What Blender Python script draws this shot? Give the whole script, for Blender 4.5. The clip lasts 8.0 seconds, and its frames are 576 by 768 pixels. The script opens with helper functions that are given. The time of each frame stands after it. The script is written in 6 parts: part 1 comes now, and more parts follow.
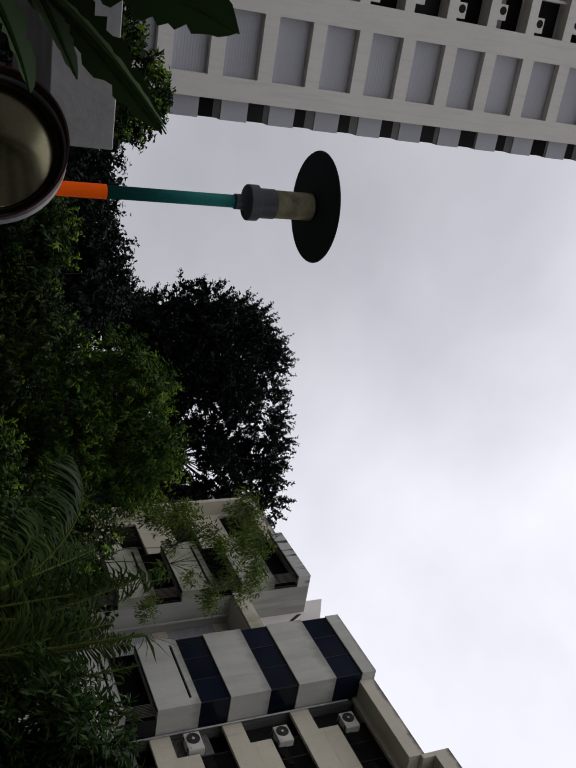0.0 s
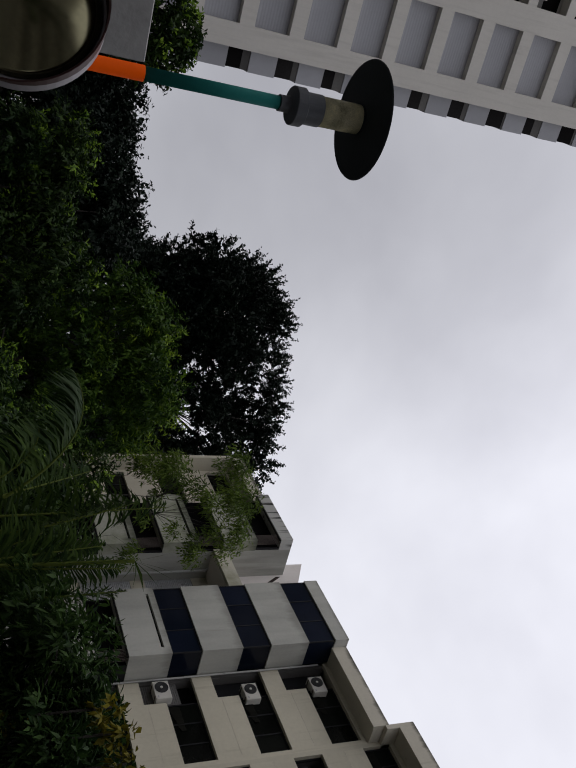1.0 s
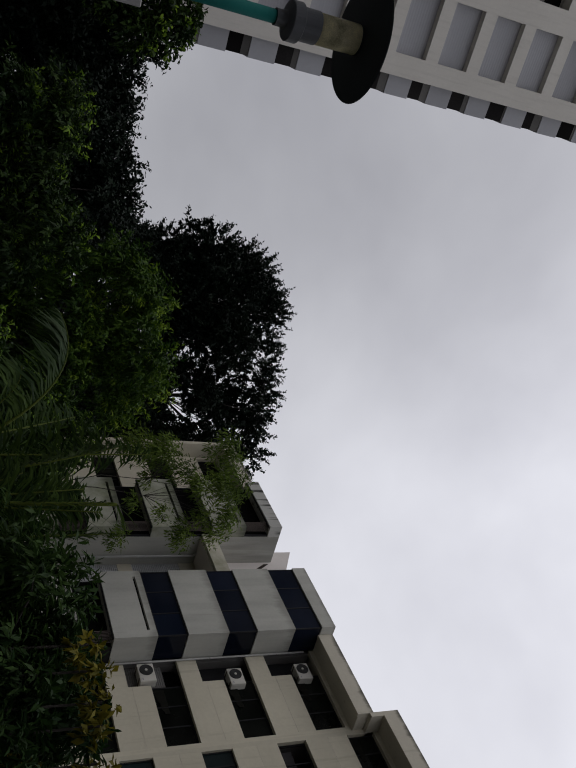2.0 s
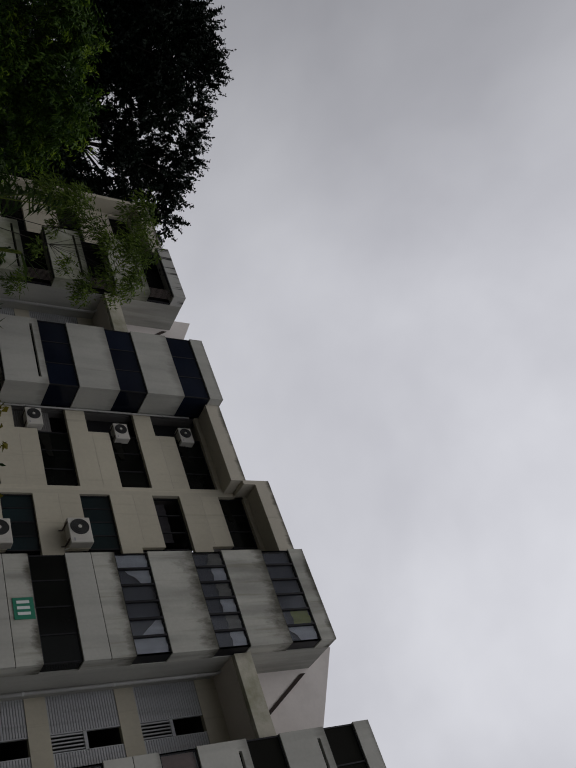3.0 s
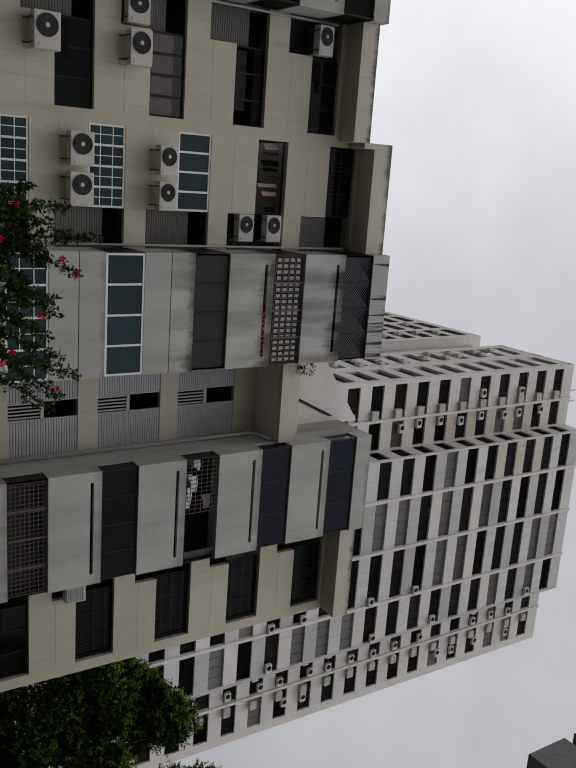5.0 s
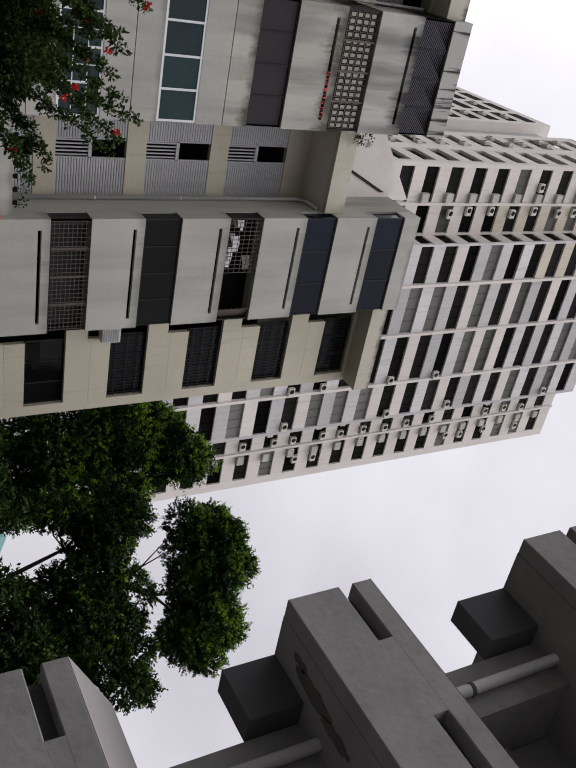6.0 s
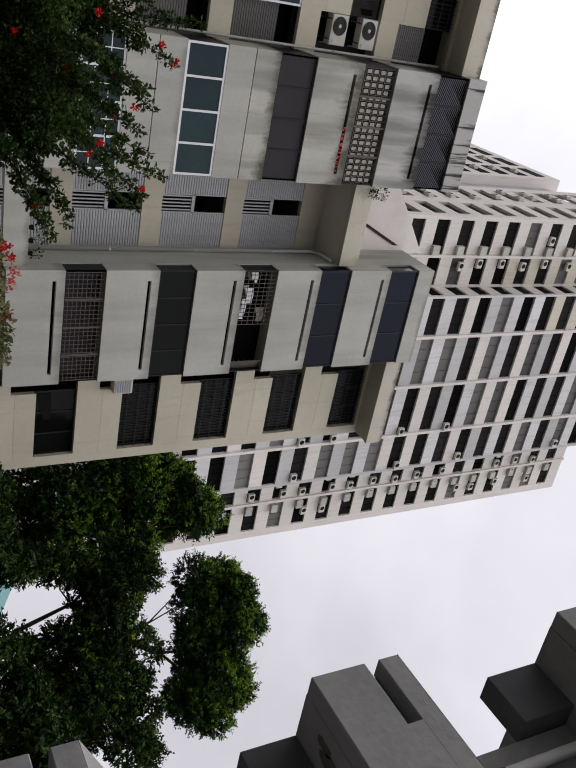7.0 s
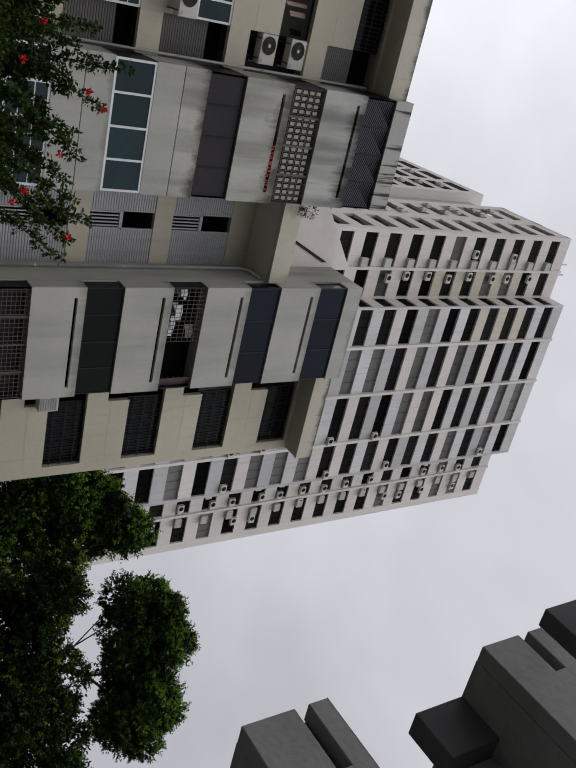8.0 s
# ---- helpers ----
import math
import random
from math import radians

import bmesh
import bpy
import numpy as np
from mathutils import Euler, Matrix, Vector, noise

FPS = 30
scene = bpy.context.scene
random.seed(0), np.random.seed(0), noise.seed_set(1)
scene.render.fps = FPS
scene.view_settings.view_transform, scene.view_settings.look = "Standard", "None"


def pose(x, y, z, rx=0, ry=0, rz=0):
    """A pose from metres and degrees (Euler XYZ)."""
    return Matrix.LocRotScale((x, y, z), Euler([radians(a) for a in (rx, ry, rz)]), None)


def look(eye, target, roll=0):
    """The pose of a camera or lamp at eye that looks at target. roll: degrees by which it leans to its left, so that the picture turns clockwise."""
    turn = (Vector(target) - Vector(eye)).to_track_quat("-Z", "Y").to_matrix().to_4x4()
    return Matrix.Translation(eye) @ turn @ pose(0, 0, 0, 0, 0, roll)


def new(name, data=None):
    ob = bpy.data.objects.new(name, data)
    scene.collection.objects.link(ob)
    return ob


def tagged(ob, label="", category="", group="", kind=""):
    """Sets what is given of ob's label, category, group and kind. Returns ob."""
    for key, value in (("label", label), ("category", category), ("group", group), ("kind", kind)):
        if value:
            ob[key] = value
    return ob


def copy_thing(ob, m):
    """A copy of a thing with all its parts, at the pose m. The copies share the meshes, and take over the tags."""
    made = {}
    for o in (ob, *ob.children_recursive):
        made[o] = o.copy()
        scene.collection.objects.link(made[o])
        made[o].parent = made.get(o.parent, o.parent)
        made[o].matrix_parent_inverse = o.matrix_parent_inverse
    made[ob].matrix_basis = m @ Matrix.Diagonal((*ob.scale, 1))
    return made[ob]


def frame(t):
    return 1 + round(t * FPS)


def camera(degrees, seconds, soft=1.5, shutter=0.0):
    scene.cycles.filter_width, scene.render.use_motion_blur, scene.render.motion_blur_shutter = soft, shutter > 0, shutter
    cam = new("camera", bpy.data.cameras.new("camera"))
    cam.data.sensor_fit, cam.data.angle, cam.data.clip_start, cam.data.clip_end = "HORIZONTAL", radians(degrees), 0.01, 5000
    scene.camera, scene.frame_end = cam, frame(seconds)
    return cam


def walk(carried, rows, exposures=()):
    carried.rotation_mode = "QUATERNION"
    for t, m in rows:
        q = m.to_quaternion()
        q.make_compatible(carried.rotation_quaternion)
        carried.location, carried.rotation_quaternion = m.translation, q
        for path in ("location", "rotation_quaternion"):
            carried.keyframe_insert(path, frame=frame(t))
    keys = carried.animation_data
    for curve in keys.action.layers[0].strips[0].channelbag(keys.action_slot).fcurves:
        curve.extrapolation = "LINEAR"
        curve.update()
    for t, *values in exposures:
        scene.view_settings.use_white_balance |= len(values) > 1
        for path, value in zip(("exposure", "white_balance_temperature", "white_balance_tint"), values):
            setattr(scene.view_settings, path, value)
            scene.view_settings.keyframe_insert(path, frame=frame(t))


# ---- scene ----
cam = camera(37.7, 8.0)
PATH = [
    (0, (-0.351, 0.313, 1.713), (-2.009, 1.066, 2.539), 88.8),
    (0.5, (-0.398, 0.496, 1.71), (-2.096, 1.202, 2.497), 89.3),
    (1, (-0.532, 0.711, 1.702), (-2.155, 1.528, 2.537), 93.6),
    (1.2, (-0.538, 0.785, 1.706), (-2.152, 1.635, 2.525), 92.9),
    (2.3, (-0.436, 1.175, 1.834), (-2.023, 2.013, 2.717), 96.1),
    (2.5, (-0.434, 1.189, 1.832), (-1.935, 2.115, 2.774), 96.0),
    (3, (-0.372, 0.998, 1.765), (-1.597, 2.149, 2.848), 96.3),
    (3.5, (-0.185, 0.9, 1.695), (-1.056, 2.33, 2.788), 93.8),
    (4, (0.089, 0.837, 1.649), (-0.223, 2.466, 2.765), 87.9),
    (4.5, (0.232, 0.703, 1.599), (0.311, 2.364, 2.71), 87.3),
    (5, (0.21, 0.502, 1.646), (0.679, 2.113, 2.735), 85.1),
    (5.2, (0.168, 0.515, 1.633), (0.822, 2.063, 2.718), 83.3),
    (6.3, (0.213, 0.653, 1.525), (1.215, 2.097, 2.481), 83.7),
    (6.5, (0.241, 0.752, 1.523), (1.224, 2.216, 2.467), 84.4),
    (7, (0.241, 0.915, 1.569), (1.124, 2.429, 2.532), 85.9),
    (7.5, (0.13, 1.005, 1.585), (0.958, 2.48, 2.651), 86.7),
    (8, (-0.041, 1.085, 1.598), (0.795, 2.526, 2.704), 85.9),
]
EXPOSURES = [(0.0, 0.3, 6350, 12), (1.2, 0.14, 6350, 12), (2.5, -0.14, 6400, 11), (3.0, -0.4, 6400, 11), (3.5, -0.7, 6400, 10), (4.0, -0.52, 6400, 10), (4.5, -0.18, 6450, 10), (5.2, 0.26, 6500, 11), (6.3, 0.84, 6520, 14), (7.0, 0.82, 6500, 13), (7.5, 0.64, 6450, 11), (8.0, 0.44, 6390, 11)]
walk(cam, [(t, look(e, g, r)) for t, e, g, r in PATH], EXPOSURES)

# ------------------------------------------------------------ world and sun
sky_world = bpy.data.worlds.new("overcast_sky")
scene.world = sky_world
sky_world.use_nodes = True
wn, wl = sky_world.node_tree.nodes, sky_world.node_tree.links
wn.clear()
sky_tex = wn.new("ShaderNodeTexSky")
sky_tex.sky_type, sky_tex.sun_disc = "NISHITA", False
sky_tex.sun_elevation, sky_tex.sun_rotation = radians(71), radians(195)
sky_grey = wn.new("ShaderNodeHueSaturation")
sky_grey.inputs["Saturation"].default_value = 0.12
sky_scale = wn.new("ShaderNodeVectorMath")
sky_scale.operation = "SCALE"
sky_scale.inputs["Scale"].default_value = 0.10
w_coord = wn.new("ShaderNodeTexCoord")
w_map = wn.new("ShaderNodeMapping")
w_map.inputs["Scale"].default_value = (1.2, 1.2, 1.7)
w_noise = wn.new("ShaderNodeTexNoise")
w_noise.inputs["Scale"].default_value, w_noise.inputs["Detail"].default_value = 1.6, 5.0
w_noise.inputs["Roughness"].default_value, w_noise.inputs["Distortion"].default_value = 0.5, 0.2
w_ramp = wn.new("ShaderNodeValToRGB")
w_ramp.color_ramp.elements[0].position, w_ramp.color_ramp.elements[1].position = 0.3, 0.72
w_ramp.color_ramp.elements[0].color = (0.46, 0.46, 0.50, 1)
w_ramp.color_ramp.elements[1].color = (0.76, 0.765, 0.80, 1)
w_mix = wn.new("ShaderNodeMix")
w_mix.data_type = "RGBA"
w_mix.inputs["Factor"].default_value = 0.85
w_bg, w_out = wn.new("ShaderNodeBackground"), wn.new("ShaderNodeOutputWorld")
w_bg.inputs["Strength"].default_value = 1.0
wl.new(sky_tex.outputs["Color"], sky_grey.inputs["Color"])
wl.new(sky_grey.outputs["Color"], sky_scale.inputs[0])
wl.new(w_coord.outputs["Generated"], w_map.inputs["Vector"])
wl.new(w_map.outputs["Vector"], w_noise.inputs["Vector"])
wl.new(w_noise.outputs["Fac"], w_ramp.inputs["Fac"])
wl.new(sky_scale.outputs["Vector"], w_mix.inputs["A"])
# overcast: brighter overhead, thin cloud to the north-west, thick cloud low in the west and the north-east
w_dir, w_up = wn.new("ShaderNodeVectorMath"), wn.new("ShaderNodeSeparateXYZ")
w_dir.operation = "NORMALIZE"
wl.new(w_coord.outputs["Generated"], w_dir.inputs[0])
wl.new(w_dir.outputs["Vector"], w_up.inputs[0])
w_over = wn.new("ShaderNodeMapRange")
w_over.inputs["From Min"].default_value, w_over.inputs["From Max"].default_value = 0.0, 1.0
w_over.inputs["To Min"].default_value, w_over.inputs["To Max"].default_value = 0.70, 1.25
wl.new(w_up.outputs["Z"], w_over.inputs["Value"])
cloud = w_over.outputs["Result"]
for way, lo, hi, amount in (((-0.93, 0.05, 0.36), 0.84, 1.0, 0.72), ((-0.42, 0.72, 0.56), 0.72, 1.0, 1.3), ((0.48, 0.68, 0.52), 0.74, 1.0, 0.75)):
    w_dot, w_part, w_mul = wn.new("ShaderNodeVectorMath"), wn.new("ShaderNodeMapRange"), wn.new("ShaderNodeMath")
    w_dot.operation, w_mul.operation, w_part.interpolation_type = "DOT_PRODUCT", "MULTIPLY", "SMOOTHSTEP"
    w_dot.inputs[1].default_value = Vector(way).normalized()
    w_part.inputs["From Min"].default_value, w_part.inputs["From Max"].default_value = lo, hi
    w_part.inputs["To Min"].default_value, w_part.inputs["To Max"].default_value = 1.0, amount
    wl.new(w_dir.outputs["Vector"], w_dot.inputs[0])
    wl.new(w_dot.outputs["Value"], w_part.inputs["Value"])
    wl.new(cloud, w_mul.inputs[0])
    wl.new(w_part.outputs["Result"], w_mul.inputs[1])
    cloud = w_mul.outputs[0]
w_dim = wn.new("ShaderNodeVectorMath")
w_dim.operation = "SCALE"
wl.new(w_ramp.outputs["Color"], w_dim.inputs[0])
wl.new(cloud, w_dim.inputs["Scale"])
wl.new(w_dim.outputs["Vector"], w_mix.inputs["B"])
wl.new(w_mix.outputs["Result"], w_bg.inputs["Color"])
wl.new(w_bg.outputs["Background"], w_out.inputs["Surface"])

sun_data = bpy.data.lights.new("sun", "SUN")
sun_data.energy, sun_data.angle, sun_data.color = 0.9, radians(45), (1.0, 0.97, 0.93)
sun = new("sun", sun_data)
sun.matrix_world = look((-8, -20, 90), (0, 10, 0))


# ------------------------------------------------------------ materials
def mat(name, base, rough=0.8, scale=1.0, var=0.12, bump=0.15, metal=0.0, stain=None, stain_amt=0.0, streak=False, sharp=(0.5, 0.78), island=0.0, objvar=0.0, spec=0.4, fine=18.0, drip=None, drip_amt=0.8, drip_from=0.35, drip_fine=1.0, drip_run=0.11, wash=0.0):
    """Painted or mineral surface: two scales of tone, optional stains or streaks, fine relief."""
    m = bpy.data.materials.new(name)
    m.use_nodes = True
    n, l = m.node_tree.nodes, m.node_tree.links
    b = n["Principled BSDF"]
    b.inputs["Roughness"].default_value = rough
    b.inputs["Metallic"].default_value = metal
    b.inputs["Specular IOR Level"].default_value = spec
    co = n.new("ShaderNodeTexCoord")
    geo = n.new("ShaderNodeNewGeometry")
    n1, n2 = n.new("ShaderNodeTexNoise"), n.new("ShaderNodeTexNoise")
    n1.inputs["Scale"].default_value, n1.inputs["Detail"].default_value = 0.9 * scale, 6
    n2.inputs["Scale"].default_value, n2.inputs["Detail"].default_value = fine * scale, 4
    for q in (n1, n2):
        l.new(geo.outputs["Position"], q.inputs["Vector"])
    add = n.new("ShaderNodeMath")
    add.operation = "ADD"
    half = n.new("ShaderNodeMath")
    half.operation = "MULTIPLY"
    half.inputs[1].default_value = 0.45
    l.new(n2.outputs["Fac"], half.inputs[0])
    l.new(n1.outputs["Fac"], add.inputs[0])
    l.new(half.outputs[0], add.inputs[1])
    rng = n.new("ShaderNodeMapRange")
    rng.inputs["From Min"].default_value, rng.inputs["From Max"].default_value = 0.45, 1.0
    rng.inputs["To Min"].default_value, rng.inputs["To Max"].default_value = 1 - var, 1 + var
    l.new(add.outputs[0], rng.inputs["Value"])
    tone = rng.outputs["Result"]
    for amount, node, sock in ((island, geo, "Random Per Island"), (objvar, None, "Random")):
        if amount:
            src = node or n.new("ShaderNodeObjectInfo")
            r2 = n.new("ShaderNodeMapRange")
            r2.inputs["To Min"].default_value, r2.inputs["To Max"].default_value = 1 - amount, 1 + amount
            l.new(src.outputs[sock], r2.inputs["Value"])
            mul = n.new("ShaderNodeMath")
            mul.operation = "MULTIPLY"
            l.new(tone, mul.inputs[0])
            l.new(r2.outputs["Result"], mul.inputs[1])
            tone = mul.outputs[0]
    if wash:
        # broad soft bands of rain dirt
        mp, ns, cr, mul = n.new("ShaderNodeMapping"), n.new("ShaderNodeTexNoise"), n.new("ShaderNodeMapRange"), n.new("ShaderNodeMath")
        mp.inputs["Scale"].default_value = (1.5, 1.5, 0.16)
        ns.inputs["Scale"].default_value, ns.inputs["Detail"].default_value, ns.inputs["Roughness"].default_value = 1.4, 3, 0.45
        cr.inputs["From Min"].default_value, cr.inputs["From Max"].default_value = 0.42, 0.68
        cr.inputs["To Min"].default_value, cr.inputs["To Max"].default_value = 1.0 + wash * 0.25, 1.0 - wash
        mul.operation = "MULTIPLY"
        l.new(geo.outputs["Position"], mp.inputs["Vector"])
        l.new(mp.outputs["Vector"], ns.inputs["Vector"])
        l.new(ns.outputs["Fac"], cr.inputs["Value"])
        l.new(tone, mul.inputs[0])
        l.new(cr.outputs["Result"], mul.inputs[1])
        tone = mul.outputs[0]
    sc = n.new("ShaderNodeVectorMath")
    sc.operation = "SCALE"
    sc.inputs[0].default_value = base
    l.new(tone, sc.inputs["Scale"])
    colour = sc.outputs["Vector"]
    if stain:
        mp = n.new("ShaderNodeMapping")
        mp.inputs["Scale"].default_value = (3.0, 3.0, 0.22) if streak else (1, 1, 1)
        l.new(geo.outputs["Position"], mp.inputs["Vector"])
        ns = n.new("ShaderNodeTexNoise")
        ns.inputs["Scale"].default_value, ns.inputs["Detail"].default_value = (1.5 if streak else 0.8), 8
        ns.inputs["Roughness"].default_value = 0.65
        l.new(mp.outputs["Vector"], ns.inputs["Vector"])
        cr = n.new("ShaderNodeMapRange")
        cr.inputs["From Min"].default_value, cr.inputs["From Max"].default_value = sharp
        cr.inputs["To Max"].default_value = stain_amt
        l.new(ns.outputs["Fac"], cr.inputs["Value"])
        mx = n.new("ShaderNodeMix")
        mx.data_type = "RGBA"
        l.new(cr.outputs["Result"], mx.inputs["Factor"])
        l.new(colour, mx.inputs["A"])
        mx.inputs["B"].default_value = (*stain, 1)
        colour = mx.outputs["Result"]
    if drip:
        # mould that hangs from the top edge of a panel in ragged runs, with a softer grey bloom beside it
        sep, fall = n.new("ShaderNodeSeparateXYZ"), n.new("ShaderNodeMapRange")
        l.new(co.outputs["Generated"], sep.inputs[0])
        l.new(sep.outputs["Z"], fall.inputs["Value"])
        fall.inputs["From Min"].default_value, fall.inputs["From Max"].default_value = drip_from, 1.0
        for k, (size, lo, hi, amt) in enumerate((((1.3 * drip_fine, 1.3 * drip_fine, drip_run), 0.90 if drip_fine < 2 else 0.61, 1.12 if drip_fine < 2 else 0.68, drip_amt), ((0.7, 0.7, 0.28), 0.85, 1.4, drip_amt * 0.6))):
            mp, ns, sm, cr, mx = n.new("ShaderNodeMapping"), n.new("ShaderNodeTexNoise"), n.new("ShaderNodeMath"), n.new("ShaderNodeMapRange"), n.new("ShaderNodeMix")
            mp.inputs["Scale"].default_value, mp.inputs["Location"].default_value = size, (3.1 * k, 1.7, 0.6)
            ns.inputs["Scale"].default_value, ns.inputs["Detail"].default_value, ns.inputs["Roughness"].default_value = 1.3, 9, 0.7
            l.new(geo.outputs["Position"], mp.inputs["Vector"])
            l.new(mp.outputs["Vector"], ns.inputs["Vector"])
            l.new(ns.outputs["Fac"], sm.inputs[0])
            sc2 = n.new("ShaderNodeMath")
            sc2.operation = "MULTIPLY"
            sc2.inputs[1].default_value = 0.62 if drip_fine < 2 else 0.1
            l.new(fall.outputs["Result"], sc2.inputs[0])
            l.new(sc2.outputs[0], sm.inputs[1])
            cr.inputs["From Min"].default_value, cr.inputs["From Max"].default_value = lo, hi
            cr.inputs["To Max"].default_value = amt
            l.new(sm.outputs[0], cr.inputs["Value"])
            mx.data_type = "RGBA"
            l.new(cr.outputs["Result"], mx.inputs["Factor"])
            l.new(colour, mx.inputs["A"])
            mx.inputs["B"].default_value = (*drip, 1)
            colour = mx.outputs["Result"]
    l.new(colour, b.inputs["Base Color"])
    if bump:
        bp = n.new("ShaderNodeBump")
        bp.inputs["Strength"].default_value, bp.inputs["Distance"].default_value = bump, 0.02
        l.new(n2.outputs["Fac"], bp.inputs["Height"])
        l.new(bp.outputs["Normal"], b.inputs["Normal"])
    return m


def glass(name, tint, gloss=0.06, through_amt=0.5):
    """Window glass: tinted see-through sheet with a Fresnel reflection of the sky."""
    m = bpy.data.materials.new(name)
    m.use_nodes = True
    n, l = m.node_tree.nodes, m.node_tree.links
    n.clear()
    out, mx, mx0 = n.new("ShaderNodeOutputMaterial"), n.new("ShaderNodeMixShader"), n.new("ShaderNodeMixShader")
    tr, gl, df, fr = n.new("ShaderNodeBsdfTransparent"), n.new("ShaderNodeBsdfGlossy"), n.new("ShaderNodeBsdfDiffuse"), n.new("ShaderNodeFresnel")
    tr.inputs["Color"].default_value = (*tint, 1)
    df.inputs["Color"].default_value = (*[c * 0.25 for c in tint], 1)
    gl.inputs["Roughness"].default_value = gloss
    fr.inputs["IOR"].default_value = 1.5
    geo, ns, bp = n.new("ShaderNodeNewGeometry"), n.new("ShaderNodeTexNoise"), n.new("ShaderNodeBump")
    ns.inputs["Scale"].default_value = 1.2
    bp.inputs["Strength"].default_value, bp.inputs["Distance"].default_value = 0.1, 0.02
    l.new(geo.outputs["Position"], ns.inputs["Vector"])
    l.new(ns.outputs["Fac"], bp.inputs["Height"])
    l.new(bp.outputs["Normal"], gl.inputs["Normal"])
    mx0.inputs["Fac"].default_value = through_amt
    l.new(df.outputs[0], mx0.inputs[1])
    l.new(tr.outputs[0], mx0.inputs[2])
    l.new(fr.outputs["Fac"], mx.inputs["Fac"])
    l.new(mx0.outputs[0], mx.inputs[1])
    l.new(gl.outputs[0], mx.inputs[2])
    l.new(mx.outputs[0], out.inputs["Surface"])
    return m


def leaf_mat(name, dark, light, glow=0.3):
    """Leaves: colour differs from leaf to leaf, some light passes through."""
    m = bpy.data.materials.new(name)
    m.use_nodes = True
    n, l = m.node_tree.nodes, m.node_tree.links
    b = n["Principled BSDF"]
    b.inputs["Roughness"].default_value, b.inputs["Specular IOR Level"].default_value = 0.5, 0.07
    geo, mx, ns = n.new("ShaderNodeNewGeometry"), n.new("ShaderNodeMix"), n.new("ShaderNodeTexNoise")
    mx.data_type = "RGBA"
    ns.inputs["Scale"].default_value = 0.8
    l.new(geo.outputs["Position"], ns.inputs["Vector"])
    av = n.new("ShaderNodeMath")
    av.operation = "MULTIPLY"
    l.new(geo.outputs["Random Per Island"], av.inputs[0])
    r2 = n.new("ShaderNodeMapRange")
    r2.inputs["From Min"].default_value, r2.inputs["From Max"].default_value = 0.35, 0.65
    r2.inputs["To Min"].default_value, r2.inputs["To Max"].default_value = 0.3, 1.4
    l.new(ns.outputs["Fac"], r2.inputs["Value"])
    l.new(r2.outputs["Result"], av.inputs[1])
    l.new(av.outputs[0], mx.inputs["Factor"])
    mx.inputs["A"].default_value, mx.inputs["B"].default_value = (*dark, 1), (*light, 1)
    l.new(mx.outputs["Result"], b.inputs["Base Color"])
    tl, ms = n.new("ShaderNodeBsdfTranslucent"), n.new("ShaderNodeMixShader")
    l.new(mx.outputs["Result"], tl.inputs["Color"])
    ms.inputs["Fac"].default_value = glow
    l.new(b.outputs[0], ms.inputs[1])
    l.new(tl.outputs[0], ms.inputs[2])
    l.new(ms.outputs[0], n["Material Output"].inputs["Surface"])
    return m


GRIME = (0.07, 0.075, 0.06)
beige = mat("beige_paint", (0.52, 0.482, 0.382), 0.85, 0.5, 0.09, 0.12, stain=(0.26, 0.235, 0.17), stain_amt=0.5, streak=True, sharp=(0.56, 0.8), objvar=0.05)
greyp = mat("pale_grey_paint", (0.425, 0.42, 0.382), 0.8, 0.6, 0.1, 0.1, stain=(0.19, 0.185, 0.155), stain_amt=0.5, streak=True, sharp=(0.6, 0.85), objvar=0.06, drip=(0.13, 0.13, 0.11), drip_amt=0.45, drip_from=0.45, wash=0.12)
plaing = mat("plain_grey_paint", (0.425, 0.42, 0.38), 0.8, 0.6, 0.1, 0.1, stain=(0.19, 0.185, 0.15), stain_amt=0.5, streak=True, sharp=(0.58, 0.85), objvar=0.06, wash=0.15)
dirty = mat("stained_grey_paint", (0.42, 0.415, 0.39), 0.85, 0.6, 0.1, 0.15, stain=(0.14, 0.14, 0.12), stain_amt=0.5, streak=True, sharp=(0.58, 0.75), drip=(0.02, 0.02, 0.018), drip_amt=0.95, drip_from=0.0, wash=0.45)
mossg = mat("mossy_grey_paint", (0.36, 0.36, 0.30), 0.9, 0.8, 0.15, 0.2, stain=(0.13, 0.15, 0.07), stain_amt=0.75, sharp=(0.42, 0.68), drip=(0.05, 0.055, 0.035), drip_amt=0.8, drip_from=0.1)
fasc = mat("black_streaked_fascia", (0.42, 0.415, 0.39), 0.85, 0.6, 0.1, 0.15, drip=(0.018, 0.018, 0.016), drip_amt=0.97, drip_from=-0.9, drip_fine=2.6)
roofw = mat("stair_roof_paint", (0.67, 0.625, 0.595), 0.85, 0.6, 0.06, 0.1, stain=(0.4, 0.37, 0.34), stain_amt=0.4)
dirtyb = mat("streaked_beige_paint", (0.50, 0.465, 0.385), 0.85, 0.6, 0.1, 0.15, stain=(0.16, 0.15, 0.11), stain_amt=0.6, streak=True, sharp=(0.6, 0.8), drip=(0.04, 0.038, 0.03), drip_amt=0.8, drip_from=0.3)
